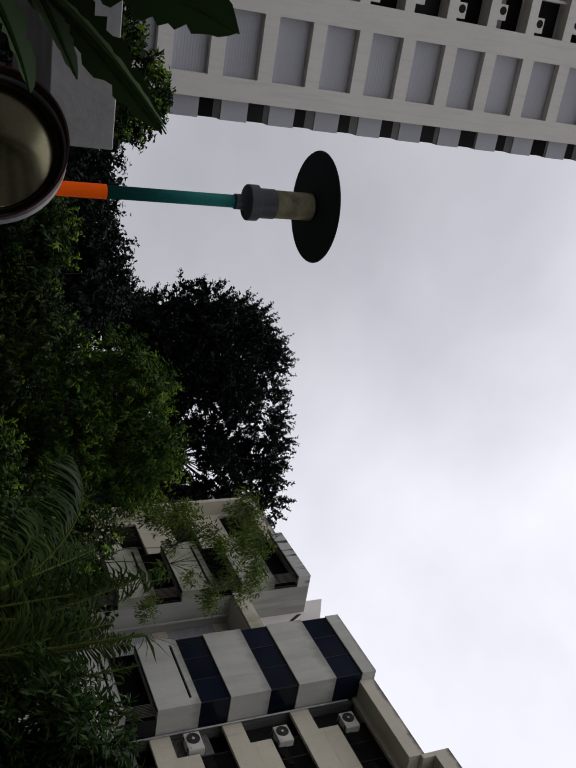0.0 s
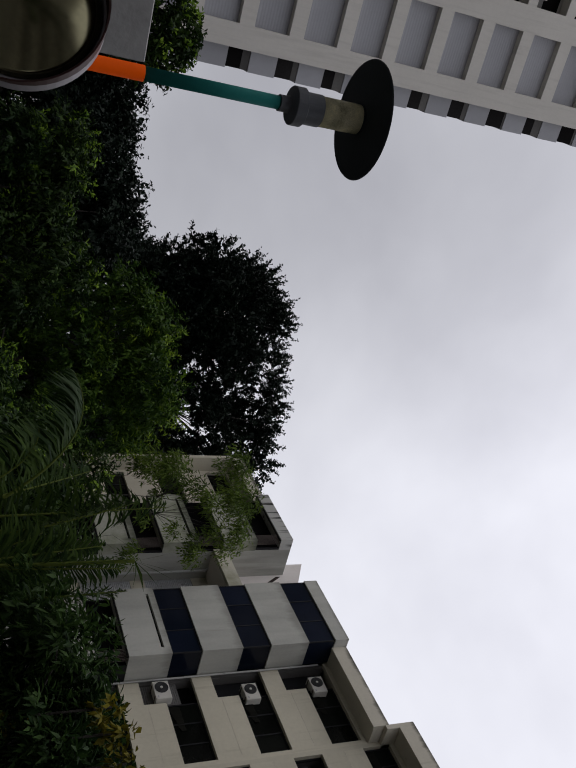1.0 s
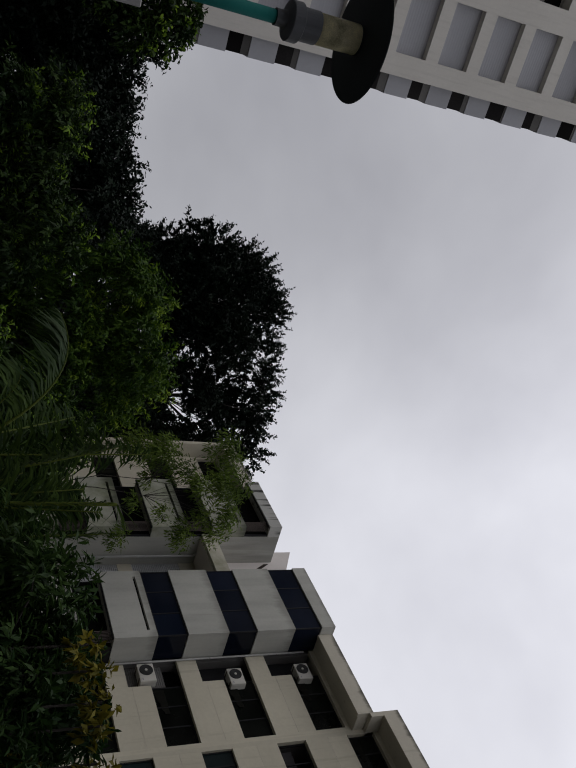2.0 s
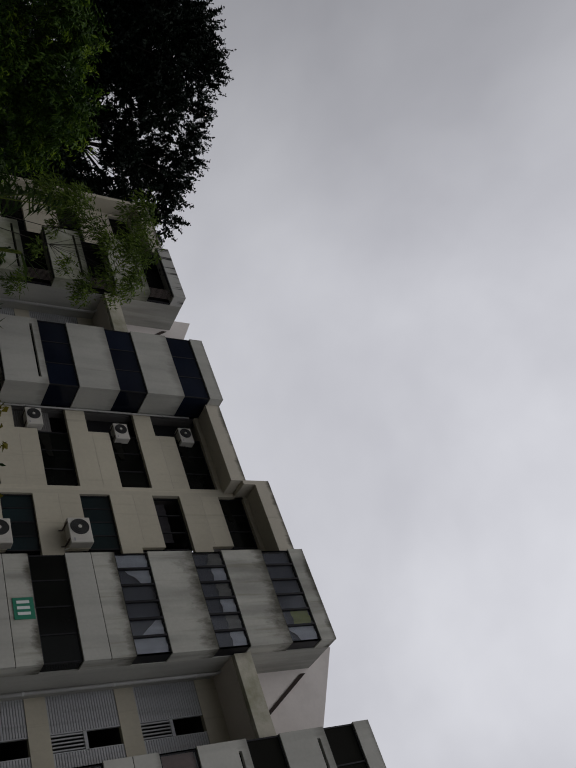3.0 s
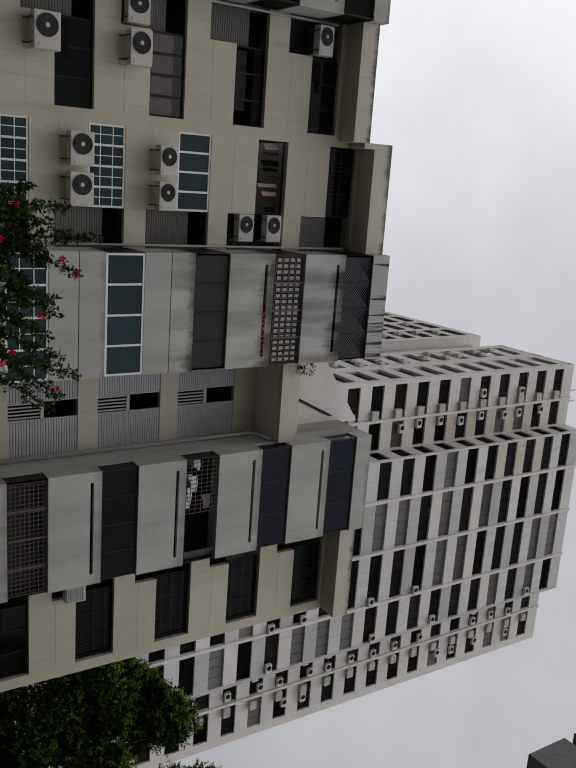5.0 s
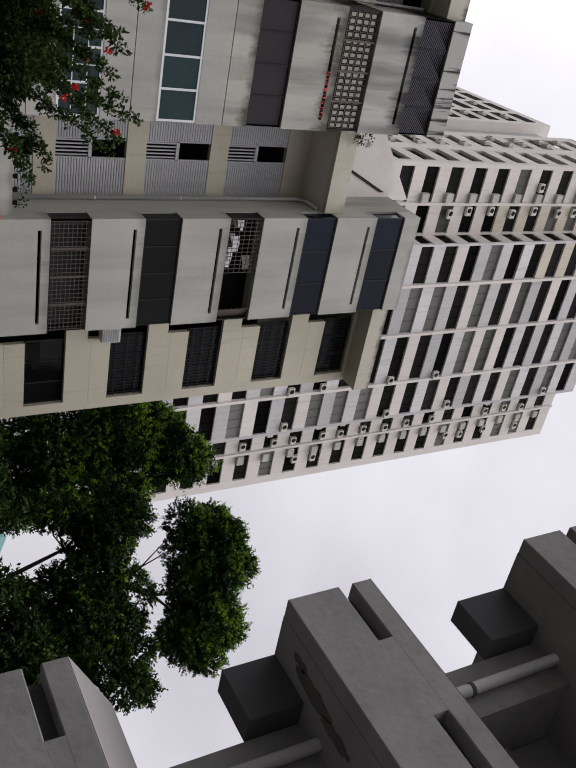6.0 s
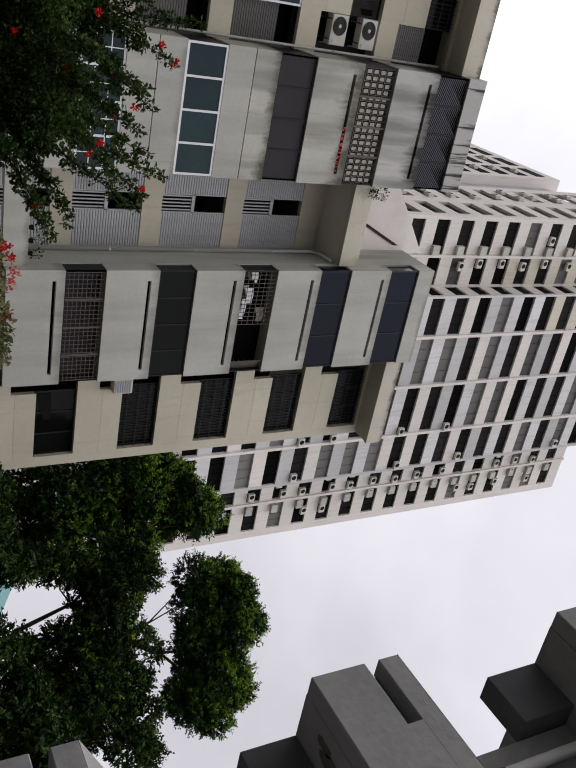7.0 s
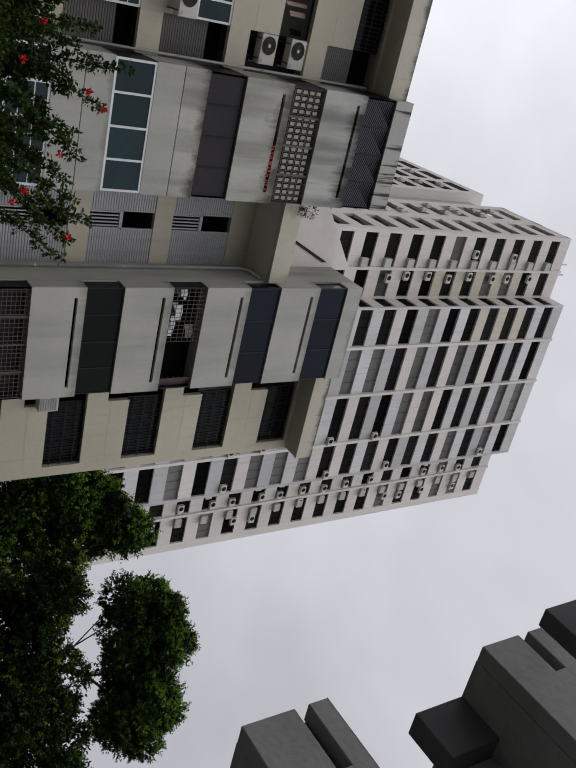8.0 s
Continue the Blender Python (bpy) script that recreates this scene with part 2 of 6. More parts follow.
dirtyg = mat("streaked_grey_paint", (0.425, 0.42, 0.375), 0.85, 0.6, 0.11, 0.15, stain=(0.17, 0.155, 0.09), stain_amt=0.65, streak=True, sharp=(0.54, 0.78), drip=(0.05, 0.046, 0.03), drip_amt=0.85, drip_from=0.1, drip_run=0.55, wash=0.35)
mossy = mat("mossy_cream_paint", (0.50, 0.475, 0.39), 0.9, 1.0, 0.12, 0.2, stain=(0.17, 0.175, 0.09), stain_amt=0.75, sharp=(0.45, 0.7))
soffit = mat("soffit_paint", (0.56, 0.51, 0.45), 0.9, 0.5, 0.06, 0.1)
# plaster darkened so that the rooms' shade sits in its colour
inner = mat("shaded_room_plaster", (0.10, 0.095, 0.09), 0.9, 0.6, 0.06, 0.05)
zinc = mat("corrugated_sheet", (0.46, 0.465, 0.475), 0.6, 1.0, 0.1, 0.1, metal=0.15, stain=(0.2, 0.19, 0.18), stain_amt=0.5, streak=True)
# black for joints, and for painted shade in slots, recesses and open bays
blackm = mat("black_joint_and_shade", (0.004, 0.004, 0.004), 0.9, 1.0, 0.1, 0.05, spec=0.05)
darkal = mat("dark_aluminium", (0.018, 0.018, 0.02), 0.5, 2.0, 0.1, 0.05, metal=0.3, spec=0.2)
whital = mat("white_window_frame", (0.72, 0.74, 0.75), 0.5, 2.0, 0.05, 0.05)
greyal = mat("grey_metal", (0.30, 0.31, 0.33), 0.5, 2.0, 0.08, 0.05, metal=0.4)
curtp = mat("pinkish_curtain", (0.50, 0.36, 0.31), 0.95, 3.0, 0.15, 0.2)
curtw = mat("pale_curtain", (0.82, 0.83, 0.84), 0.95, 3.0, 0.12, 0.2)
limec = mat("lime_curtain", (0.42, 0.45, 0.12), 0.95, 3.0, 0.12, 0.2)
roller = mat("grey_roller_blind", (0.045, 0.042, 0.045), 0.85, 1.5, 0.12, 0.08, spec=0.1)
brownb = mat("brown_screen", (0.008, 0.008, 0.006), 0.8, 1.5, 0.15, 0.08, spec=0.08)
navy = mat("dark_blue_glass", (0.007, 0.010, 0.02), 0.12, 0.8, 0.25, 0.0, spec=0.14, objvar=0.25)
dimg = mat("dim_window_glass", (0.005, 0.006, 0.005), 0.1, 0.8, 0.4, 0.0, spec=0.1, objvar=0.4)
dimteal = mat("dim_teal_glass", (0.006, 0.014, 0.016), 0.08, 0.8, 0.3, 0.0, spec=0.2, objvar=0.5)
tealg = mat("teal_glass", (0.014, 0.034, 0.040), 0.08, 0.8, 0.3, 0.0, spec=0.2, objvar=0.35)
bluish = glass("bluish_glass", (0.90, 0.93, 0.97), 0.05, 0.92)
# backing colour that paints in the panes' reflective blue-grey
bluebl = mat("blue_grey_pane_backing", (0.15, 0.16, 0.19), 0.9, 1.5, 0.1, 0.05, spec=0.1)
# dull zinc, darkened further for the shade of the recessed strips
zincd = mat("dull_shaded_sheet", (0.13, 0.125, 0.12), 0.7, 1.0, 0.2, 0.1, stain=(0.07, 0.065, 0.06), stain_amt=0.6, streak=True)
clear = glass("grey_glass", (0.8, 0.8, 0.8), 0.05, 0.93)
acw = mat("ac_white_casing", (0.55, 0.53, 0.48), 0.55, 2.0, 0.08, 0.05, stain=(0.3, 0.28, 0.24), stain_amt=0.4, streak=True)
acd = mat("ac_dark_grille", (0.012, 0.012, 0.012), 0.7, 2.0, 0.1, 0.05, spec=0.1)
slatm = mat("dark_slat_metal", (0.07, 0.07, 0.085), 0.6, 2.0, 0.1, 0.05, spec=0.2)
acr = mat("ac_fan_guard", (0.05, 0.05, 0.05), 0.6, 2.0, 0.1, 0.05, spec=0.1)
# dark brown with the groove's shade mixed into the colour
slotm = mat("brown_groove_shade", (0.045, 0.034, 0.03), 0.9, 3.0, 0.2, 0.1, spec=0.1)
steel = mat("rusty_bracket", (0.11, 0.09, 0.08), 0.7, 3.0, 0.2, 0.2, metal=0.4)
oldpipe = mat("weathered_pipe", (0.3, 0.3, 0.285), 0.7, 1.0, 0.2, 0.06)
pipec = mat("pvc_pipe", (0.55, 0.55, 0.54), 0.5, 1.0, 0.08, 0.03)
greens = mat("green_sign_paint", (0.02, 0.20, 0.12), 0.4, 2.0, 0.08, 0.03)
signw = mat("white_sign_paint", (0.75, 0.78, 0.76), 0.4, 2.0, 0.05, 0.03)
conc = mat("weathered_concrete", (0.30, 0.297, 0.29), 0.9, 0.7, 0.16, 0.3, stain=(0.12, 0.118, 0.11), stain_amt=0.7, sharp=(0.48, 0.78))
peeled = mat("peeled_plaster", (0.13, 0.125, 0.11), 0.95, 2.0, 0.25, 0.3)
concd = mat("dark_render_and_slot_shade", (0.10, 0.10, 0.105), 0.9, 0.9, 0.12, 0.2, stain=(0.10, 0.10, 0.10), stain_amt=0.5)
towerw = mat("tower_paint", (0.66, 0.62, 0.585), 0.85, 0.3, 0.06, 0.1, stain=(0.38, 0.36, 0.34), stain_amt=0.45, streak=True, objvar=0.05)
windg = mat("tower_grey_blind", (0.13, 0.125, 0.12), 0.7, 0.5, 0.2, 0.0, spec=0.1, objvar=0.4)
windl = mat("tower_pale_curtain", (0.34, 0.33, 0.31), 0.9, 0.5, 0.2, 0.0, spec=0.1)
windc = mat("tower_brown_curtain", (0.09, 0.07, 0.055), 0.9, 0.5, 0.2, 0.0, spec=0.1)
windt = mat("tower_tilted_pane", (0.10, 0.095, 0.09), 0.35, 0.5, 0.2, 0.0, spec=0.3)
windb = mat("tower_blue_pane", (0.02, 0.09, 0.18), 0.3, 0.5, 0.15, 0.0, spec=0.2)
gablep = mat("gable_grey_panel", (0.36, 0.362, 0.385), 0.8, 0.3, 0.07, 0.1, stain=(0.36, 0.36, 0.37), stain_amt=0.5, streak=True, objvar=0.06)
gablew = mat("gable_paint", (0.58, 0.555, 0.51), 0.85, 0.3, 0.06, 0.1, stain=(0.38, 0.36, 0.33), stain_amt=0.4, streak=True)
towerg = mat("tower_grey_panel", (0.545, 0.535, 0.54), 0.8, 0.3, 0.1, 0.1, stain=(0.30, 0.29, 0.28), stain_amt=0.6, streak=True, objvar=0.22)
towery = mat("tower_cream_paint", (0.58, 0.535, 0.44), 0.85, 0.3, 0.08, 0.1, stain=(0.35, 0.3, 0.2), stain_amt=0.5, streak=True)
# opaque matte black: the dark of the openings is in the pane colour
wind = mat("tower_window_shade", (0.014, 0.013, 0.013), 0.8, 0.5, 0.3, 0.0, spec=0.02, objvar=0.8)
plate = mat("grille_plate", (0.30, 0.29, 0.25), 0.7, 3.0, 0.15, 0.1, stain=GRIME, stain_amt=0.5)
soil = mat("dark_unseen_ground", (0.10, 0.10, 0.08), 0.95, 0.5, 0.3, 0.4)
asph = mat("asphalt", (0.055, 0.055, 0.055), 0.9, 1.0, 0.2, 0.4)
bark = mat("tree_bark", (0.035, 0.03, 0.026), 0.95, 2.0, 0.3, 0.6)
teal = mat("teal_pole_paint", (0.018, 0.15, 0.135), 0.7, 3.0, 0.1, 0.05, spec=0.06)
orange = mat("orange_pole_paint", (0.62, 0.075, 0.0), 0.7, 3.0, 0.08, 0.05, spec=0.03)
lampg = mat("lamp_grey_metal", (0.10, 0.105, 0.115), 0.45, 3.0, 0.1, 0.05, metal=0.3)
lampd = mat("lamp_dark_hat", (0.012, 0.018, 0.02), 0.6, 3.0, 0.15, 0.05)
rimw = mat("mirror_rim_plastic", (0.24, 0.225, 0.235), 0.5, 3.0, 0.08, 0.05)
hood = mat("mirror_hood_plastic", (0.03, 0.008, 0.006), 0.6, 3.0, 0.15, 0.05)
flower = leaf_mat("red_bracts", (0.50, 0.01, 0.015), (0.80, 0.03, 0.03), 0.25)
pinkfl = leaf_mat("pink_bracts", (0.55, 0.10, 0.10), (0.85, 0.35, 0.30), 0.25)
redp = mat("red_pegs", (0.55, 0.03, 0.03), 0.5, 3.0, 0.1, 0.05)
roofteal = mat("teal_roof_sheet", (0.10, 0.24, 0.24), 0.5, 1.0, 0.1, 0.05)
# near-black green: the deep shade of the crowns is in the colour
dimleaf = leaf_mat("shade_dark_leaves", (0.004, 0.008, 0.006), (0.016, 0.026, 0.016), 0.1)
midleaf = leaf_mat("green_leaves", (0.008, 0.022, 0.006), (0.040, 0.085, 0.016), 0.2)
# two yellow-greens that put the light on crown tops into the leaf colour
litleaf = leaf_mat("lit_green_tip_leaves", (0.07, 0.14, 0.014), (0.24, 0.37, 0.04), 0.42)
litlime = leaf_mat("lit_lime_tip_leaves", (0.06, 0.12, 0.01), (0.24, 0.34, 0.035), 0.42)
olvleaf = leaf_mat("olive_leaves", (0.006, 0.017, 0.005), (0.042, 0.075, 0.014), 0.2)
twigleaf = leaf_mat("pale_olive_leaves", (0.03, 0.055, 0.01), (0.16, 0.23, 0.04), 0.35)
brtleaf = leaf_mat("bright_leaves", (0.012, 0.034, 0.006), (0.075, 0.135, 0.016), 0.25)
palmleaf = leaf_mat("palm_leaflets", (0.010, 0.025, 0.006), (0.05, 0.085, 0.017), 0.2)
palmstalk = leaf_mat("palm_stalk", (0.05, 0.07, 0.012), (0.12, 0.15, 0.03), 0.1)
shrubleaf = leaf_mat("shrub_leaves", (0.008, 0.022, 0.006), (0.04, 0.075, 0.018), 0.25)
crotleaf = leaf_mat("croton_leaves", (0.07, 0.065, 0.008), (0.24, 0.20, 0.02), 0.25)
# green lowered to carry the shade the plant stands in
bananaleaf = leaf_mat("banana_leaf", (0.01, 0.02, 0.007), (0.02, 0.036, 0.011), 0.3)
bananaback = leaf_mat("banana_leaf_back", (0.10, 0.15, 0.08), (0.18, 0.25, 0.14), 0.3)
bougleaf = leaf_mat("bougainvillea_leaves", (0.014, 0.032, 0.009), (0.075, 0.12, 0.028), 0.25)
paleleaf = leaf_mat("variegated_leaves", (0.05, 0.075, 0.02), (0.66, 0.6, 0.34), 0.3)


# ------------------------------------------------------------ building helpers
CORNERS = ((0, 2, 3, 1), (4, 5, 7, 6), (0, 1, 5, 4), (2, 6, 7, 3), (0, 4, 6, 2), (1, 3, 7, 5))


def boxes(*bs):
    """Mesh data of axis-aligned boxes x0, x1, y0, y1, z0, z1."""
    v, f = [], []
    for x0, x1, y0, y1, z0, z1 in bs:
        k = len(v)
        v += [(x, y, z) for x in (x0, x1) for y in (y0, y1) for z in (z0, z1)]
        f += [tuple(k + i for i in c) for c in CORNERS]
    return v, f


def join(*ms):
    v, f = [], []
    for a, b in ms:
        k = len(v)
        v += list(a)
        f += [tuple(k + i for i in c) for c in b]
    return v, f


def solid(name, vf, material, smooth=False):
    me = bpy.data.meshes.new(name)
    me.from_pydata([tuple(p) for p in vf[0]], [], vf[1])
    if material:
        me.materials.append(material)
    if smooth:
        me.polygons.foreach_set("use_smooth", [True] * len(me.polygons))
    me.update()
    return me


def part(name, vf, material, parent, label="", smooth=False, bevel=0.0):
    """One mesh object under a thing or a part."""
    me = vf if isinstance(vf, bpy.types.Mesh) else solid(name, vf, material, smooth)
    if bevel:
        bm = bmesh.new()
        bm.from_mesh(me)
        bmesh.ops.bevel(bm, geom=bm.edges[:], offset=bevel, segments=1, affect="EDGES", clamp_overlap=True)
        bm.to_mesh(me)
        bm.free()
    ob = new(name, me)
    ob.parent = parent
    if parent:
        ob.matrix_parent_inverse = parent.matrix_basis.inverted()
    return tagged(ob, label)


def thing(name, label, category, group="", kind="", at=(0, 0, 0)):
    ob = new(name)
    ob.empty_display_size = 0.2
    ob.matrix_basis = Matrix.Translation(at)
    return tagged(ob, label, category, group, kind)


def tube(points, r0, r1, sides=8):
    """A tapered tube along points."""
    v, f = [], []
    pts = [Vector(p) for p in points]
    for i, p in enumerate(pts):
        d = (pts[min(i + 1, len(pts) - 1)] - pts[max(i - 1, 0)]).normalized()
        a = d.cross(Vector((0.31, 0.17, 0.93)) if abs(d.z) < 0.9 else Vector((1, 0.1, 0))).normalized()
        b = d.cross(a)
        r = r0 + (r1 - r0) * i / max(1, len(pts) - 1)
        for s in range(sides):
            t = 2 * math.pi * s / sides
            v.append(p + (a * math.cos(t) + b * math.sin(t)) * r)
        if i:
            k = len(v) - 2 * sides
            f += [(k + s, k + (s + 1) % sides, k + sides + (s + 1) % sides, k + sides + s) for s in range(sides)]
    f.append(tuple(range(sides))[::-1])
    f.append(tuple(range(len(v) - sides, len(v))))
    return v, f


def lathe(profile, centre, sides=32):
    """Turned body about a vertical axis from (radius, height) pairs."""
    v, f = [], []
    for i, (r, z) in enumerate(profile):
        for s in range(sides):
            t = 2 * math.pi * s / sides
            v.append((centre[0] + r * math.cos(t), centre[1] + r * math.sin(t), centre[2] + z))
        if i:
            k = len(v) - 2 * sides
            f += [(k + s, k + (s + 1) % sides, k + sides + (s + 1) % sides, k + sides + s) for s in range(sides)]
    f.append(tuple(range(sides))[::-1])
    f.append(tuple(range(len(v) - sides, len(v))))
    return v, f


def pane_quad(x0, x1, y, z0, z1):
    return [(x0, y, z0), (x1, y, z0), (x1, y, z1), (x0, y, z1)], [(0, 1, 2, 3)]


def holed(x0, x1, y0, y1, z0, z1, hx0, hx1, hz0, hz1):
    """A panel with one slot through it, as one closed body."""
    o = [(x0, z0), (x1, z0), (x1, z1), (x0, z1)]
    h = [(hx0, hz0), (hx1, hz0), (hx1, hz1), (hx0, hz1)]
    v = [(x, y, z) for y in (y0, y1) for x, z in o + h]
    f = []
    for i in range(4):
        j = (i + 1) % 4
        f += [(i, j, 4 + j, 4 + i), (8 + j, 8 + i, 12 + i, 12 + j), (j, i, 8 + i, 8 + j), (4 + i, 4 + j, 12 + j, 12 + i)]
    return v, f


def ribs(x0, x1, y, z0, z1, pitch=0.1, depth=0.035):
    """Ribbed sheet facing -y, ribs level."""
    n = max(2, round((z1 - z0) / pitch)) * 4
    v, f = [], []
    for i in range(n + 1):
        z = z0 + (z1 - z0) * i / n
        d = (0, 0, 0, depth)[i % 4]
        v += [(x0, y + d, z), (x1, y + d, z)]
        if i:
            k = 2 * i
            f.append((k - 2, k - 1, k + 1, k))
    a = boxes((x0, x1, y + depth + 0.002, y + depth + 0.02, z0, z1))
    return join((v, f), a)


def ribbed_x(x, y0, y1, z0, z1, pitch=0.16):
    """Wall sheet facing +x with shallow level ribs."""
    n = round((z1 - z0) / pitch) * 4
    zs = [(z0 + (z1 - z0) * i / n, (0, 0.006, 0.006, 0)[i % 4]) for i in range(n + 1)]
    v = [(x + d, y, z) for z, d in zs for y in (y0, y1)]
    return join((v, [(2 * i, 2 * i + 1, 2 * i + 3, 2 * i + 2) for i in range(n)]), boxes((x - 0.14, x - 0.002, y0, y1, z0, z1)))


# ------------------------------------------------------------ ground
def sheet(x0, x1, y0, y1, z):
    return boxes((x0, x1, y0, y1, z - 0.3, z))


# out of view; colour kept low so little light bounces onto soffits
ground = tagged(new("ground", solid("ground", sheet(-2500, 2500, -2500, 2500, 0), soil)), "unseen dark ground round the housing blocks, toned to cut bounce light", "ground", kind="structure")
# unseen asphalt, spread wide to keep the near undersides dark
tagged(new("pavement", solid("pavement", sheet(-60, 60, -22, 12, 0.02), asph)), "dark asphalt between the blocks, unseen and widened to cut bounce light", "pavement", kind="structure")

# ------------------------------------------------------------ main block: long walk-up slab with stepped floor levels
S = 2.69
FRONT, WALL, CORE, BACK = 22.2, 23.4, 24.2, 31.0
LZ, LA, LC = 14.805, 15.79, 16.66
PAR = 1.56
block = thing("apartment_block", "long pale grey and beige concrete apartment block with projecting bays", "apartment block", at=(-8, 26, 0))


def levels(top):
    k, out = 0, []
    while top - k * S > 0.2:
        out.append(top - k * S)
        k += 1
    return out


def parapet(xl, xr, z, style, core_left, material, seed):
    """One storey's projecting parapet box: front panel, two returns, floor slab."""
    y0, y1, z1 = FRONT, FRONT + 0.12, z + PAR
    zs = z1 - 0.34 if style == "slot" else z + PAR * 0.52
    if style == "slot":
        p = part("parapet", holed(xl, xr, y0, y1, z, z1, xl + 0.32, xr - 0.32, zs, zs + 0.1), material, block, bevel=0.006)
        # black sheet put in as the shade inside the slot
        part("slot_shade", boxes((xl + 0.2, xr - 0.2, y1 + 0.1, y1 + 0.13, z1 - 0.42, z1 - 0.16)), blackm, p)
    elif style == "seam":
        p = part("parapet", boxes((xl, xr, y0, y1, z, zs - 0.009)), plaing, block, bevel=0.006)
        part("upper_panel", boxes((xl, xr, y0, y1, zs + 0.009, z1)), material, p, bevel=0.006)
        part("joint", boxes((xl + 0.01, xr - 0.01, y0 + 0.02, y1 - 0.01, zs - 0.0085, zs + 0.0085)), blackm, p)
    else:
        p = part("parapet", boxes((xl, xr, y0, y1, z, z1)), material, block, bevel=0.006)
    part("side_panel", boxes((xl, xl + 0.12, y1 + 0.001, WALL, z, z1)), material, p, bevel=0.006)
    part("side_panel", boxes((xr - 0.12, xr, y1 + 0.001, WALL, z, z1)), material, p, bevel=0.006)
    part("bay_floor", boxes((xl + 0.12, xr - 0.12, y1, CORE + 0.3, z, z + 0.14)), material, p)
    return p


def pane_row(win, x0, x1, y, z0, z1, n, bar, fr, gl, depth=0.05, mid=0.0, sub=None):
    """A framed row of n panes facing -y; sub: a finer grid (columns, rows) in each pane."""
    bs = [(x0, x1, y, y + depth, z0, z0 + bar), (x0, x1, y, y + depth, z1 - bar, z1), (x0, x0 + bar, y, y + depth, z0 + bar, z1 - bar), (x1 - bar, x1, y, y + depth, z0 + bar, z1 - bar)]
    w = (x1 - x0) / n
    for i in range(1, n):
        bs.append((x0 + i * w - bar / 2, x0 + i * w + bar / 2, y, y + depth, z0 + bar, z1 - bar))
    if mid:
        bs.append((x0 + bar, x1 - bar, y + 0.002, y + depth - 0.002, z0 + (z1 - z0) * mid - bar / 2, z0 + (z1 - z0) * mid + bar / 2))
    if sub:
        for i in range(n):
            a, b = x0 + i * w + bar / 2, x0 + (i + 1) * w - bar / 2
            for c in range(1, sub[0]):
                x = a + (b - a) * c / sub[0]
                bs.append((x - 0.012, x + 0.012, y + 0.012, y + 0.03, z0 + bar, z1 - bar))
            for c in range(1, sub[1]):
                zz = z0 + (z1 - z0) * c / sub[1]
                bs.append((a, b, y + 0.014, y + 0.028, zz - 0.012, zz + 0.012))
    part("frame", boxes(*bs), fr, win)
    if gl:
        for i in range(n):
            part("pane", pane_quad(x0 + i * w + bar / 2, x0 + (i + 1) * w - bar / 2, y + 0.02, z0 + bar * 0.6, z1 - bar * 0.6), gl, win)


def curtain(win, x0, x1, y, z0, z1, material, slant=0.0):
    """A hanging cloth with folds; slant lets one lower corner be drawn aside."""
    n, v, f = max(6, int((x1 - x0) / 0.05)), [], []
    for i in range(n + 1):
        u = i / n
        x, d = x0 + (x1 - x0) * u, 0.02 * math.sin(u * n * 0.9) + 0.01 * math.sin(u * 9)
        v += [(x, y + d, z0 + slant * u), (x, y + d, z1)]
        if i:
            f.append((2 * i - 2, 2 * i, 2 * i + 1, 2 * i - 1))
    c = part("curtain", (v, f), material, win, smooth=True)
    return c


SIX = {"six_top": ((4, 0.3, 0.0, limec), (5, 0.0, 0.45, curtw)),
       "six_half": ((0, 0.55, -0.2, plate), (1, 0.5, 0.0, curtw), (2, 0.5, 0.0, plate), (3, 0.48, 0.0, curtw), (4, 0.5, 0.0, plate), (5, 0.48, 0.0, curtw)),
       "six_low": ((0, 0.0, 0.0, curtw), (1, 0.2, 0.55, curtw), (4, 0.75, -0.6, curtw), (5, 0.0, 0.0, curtw))}


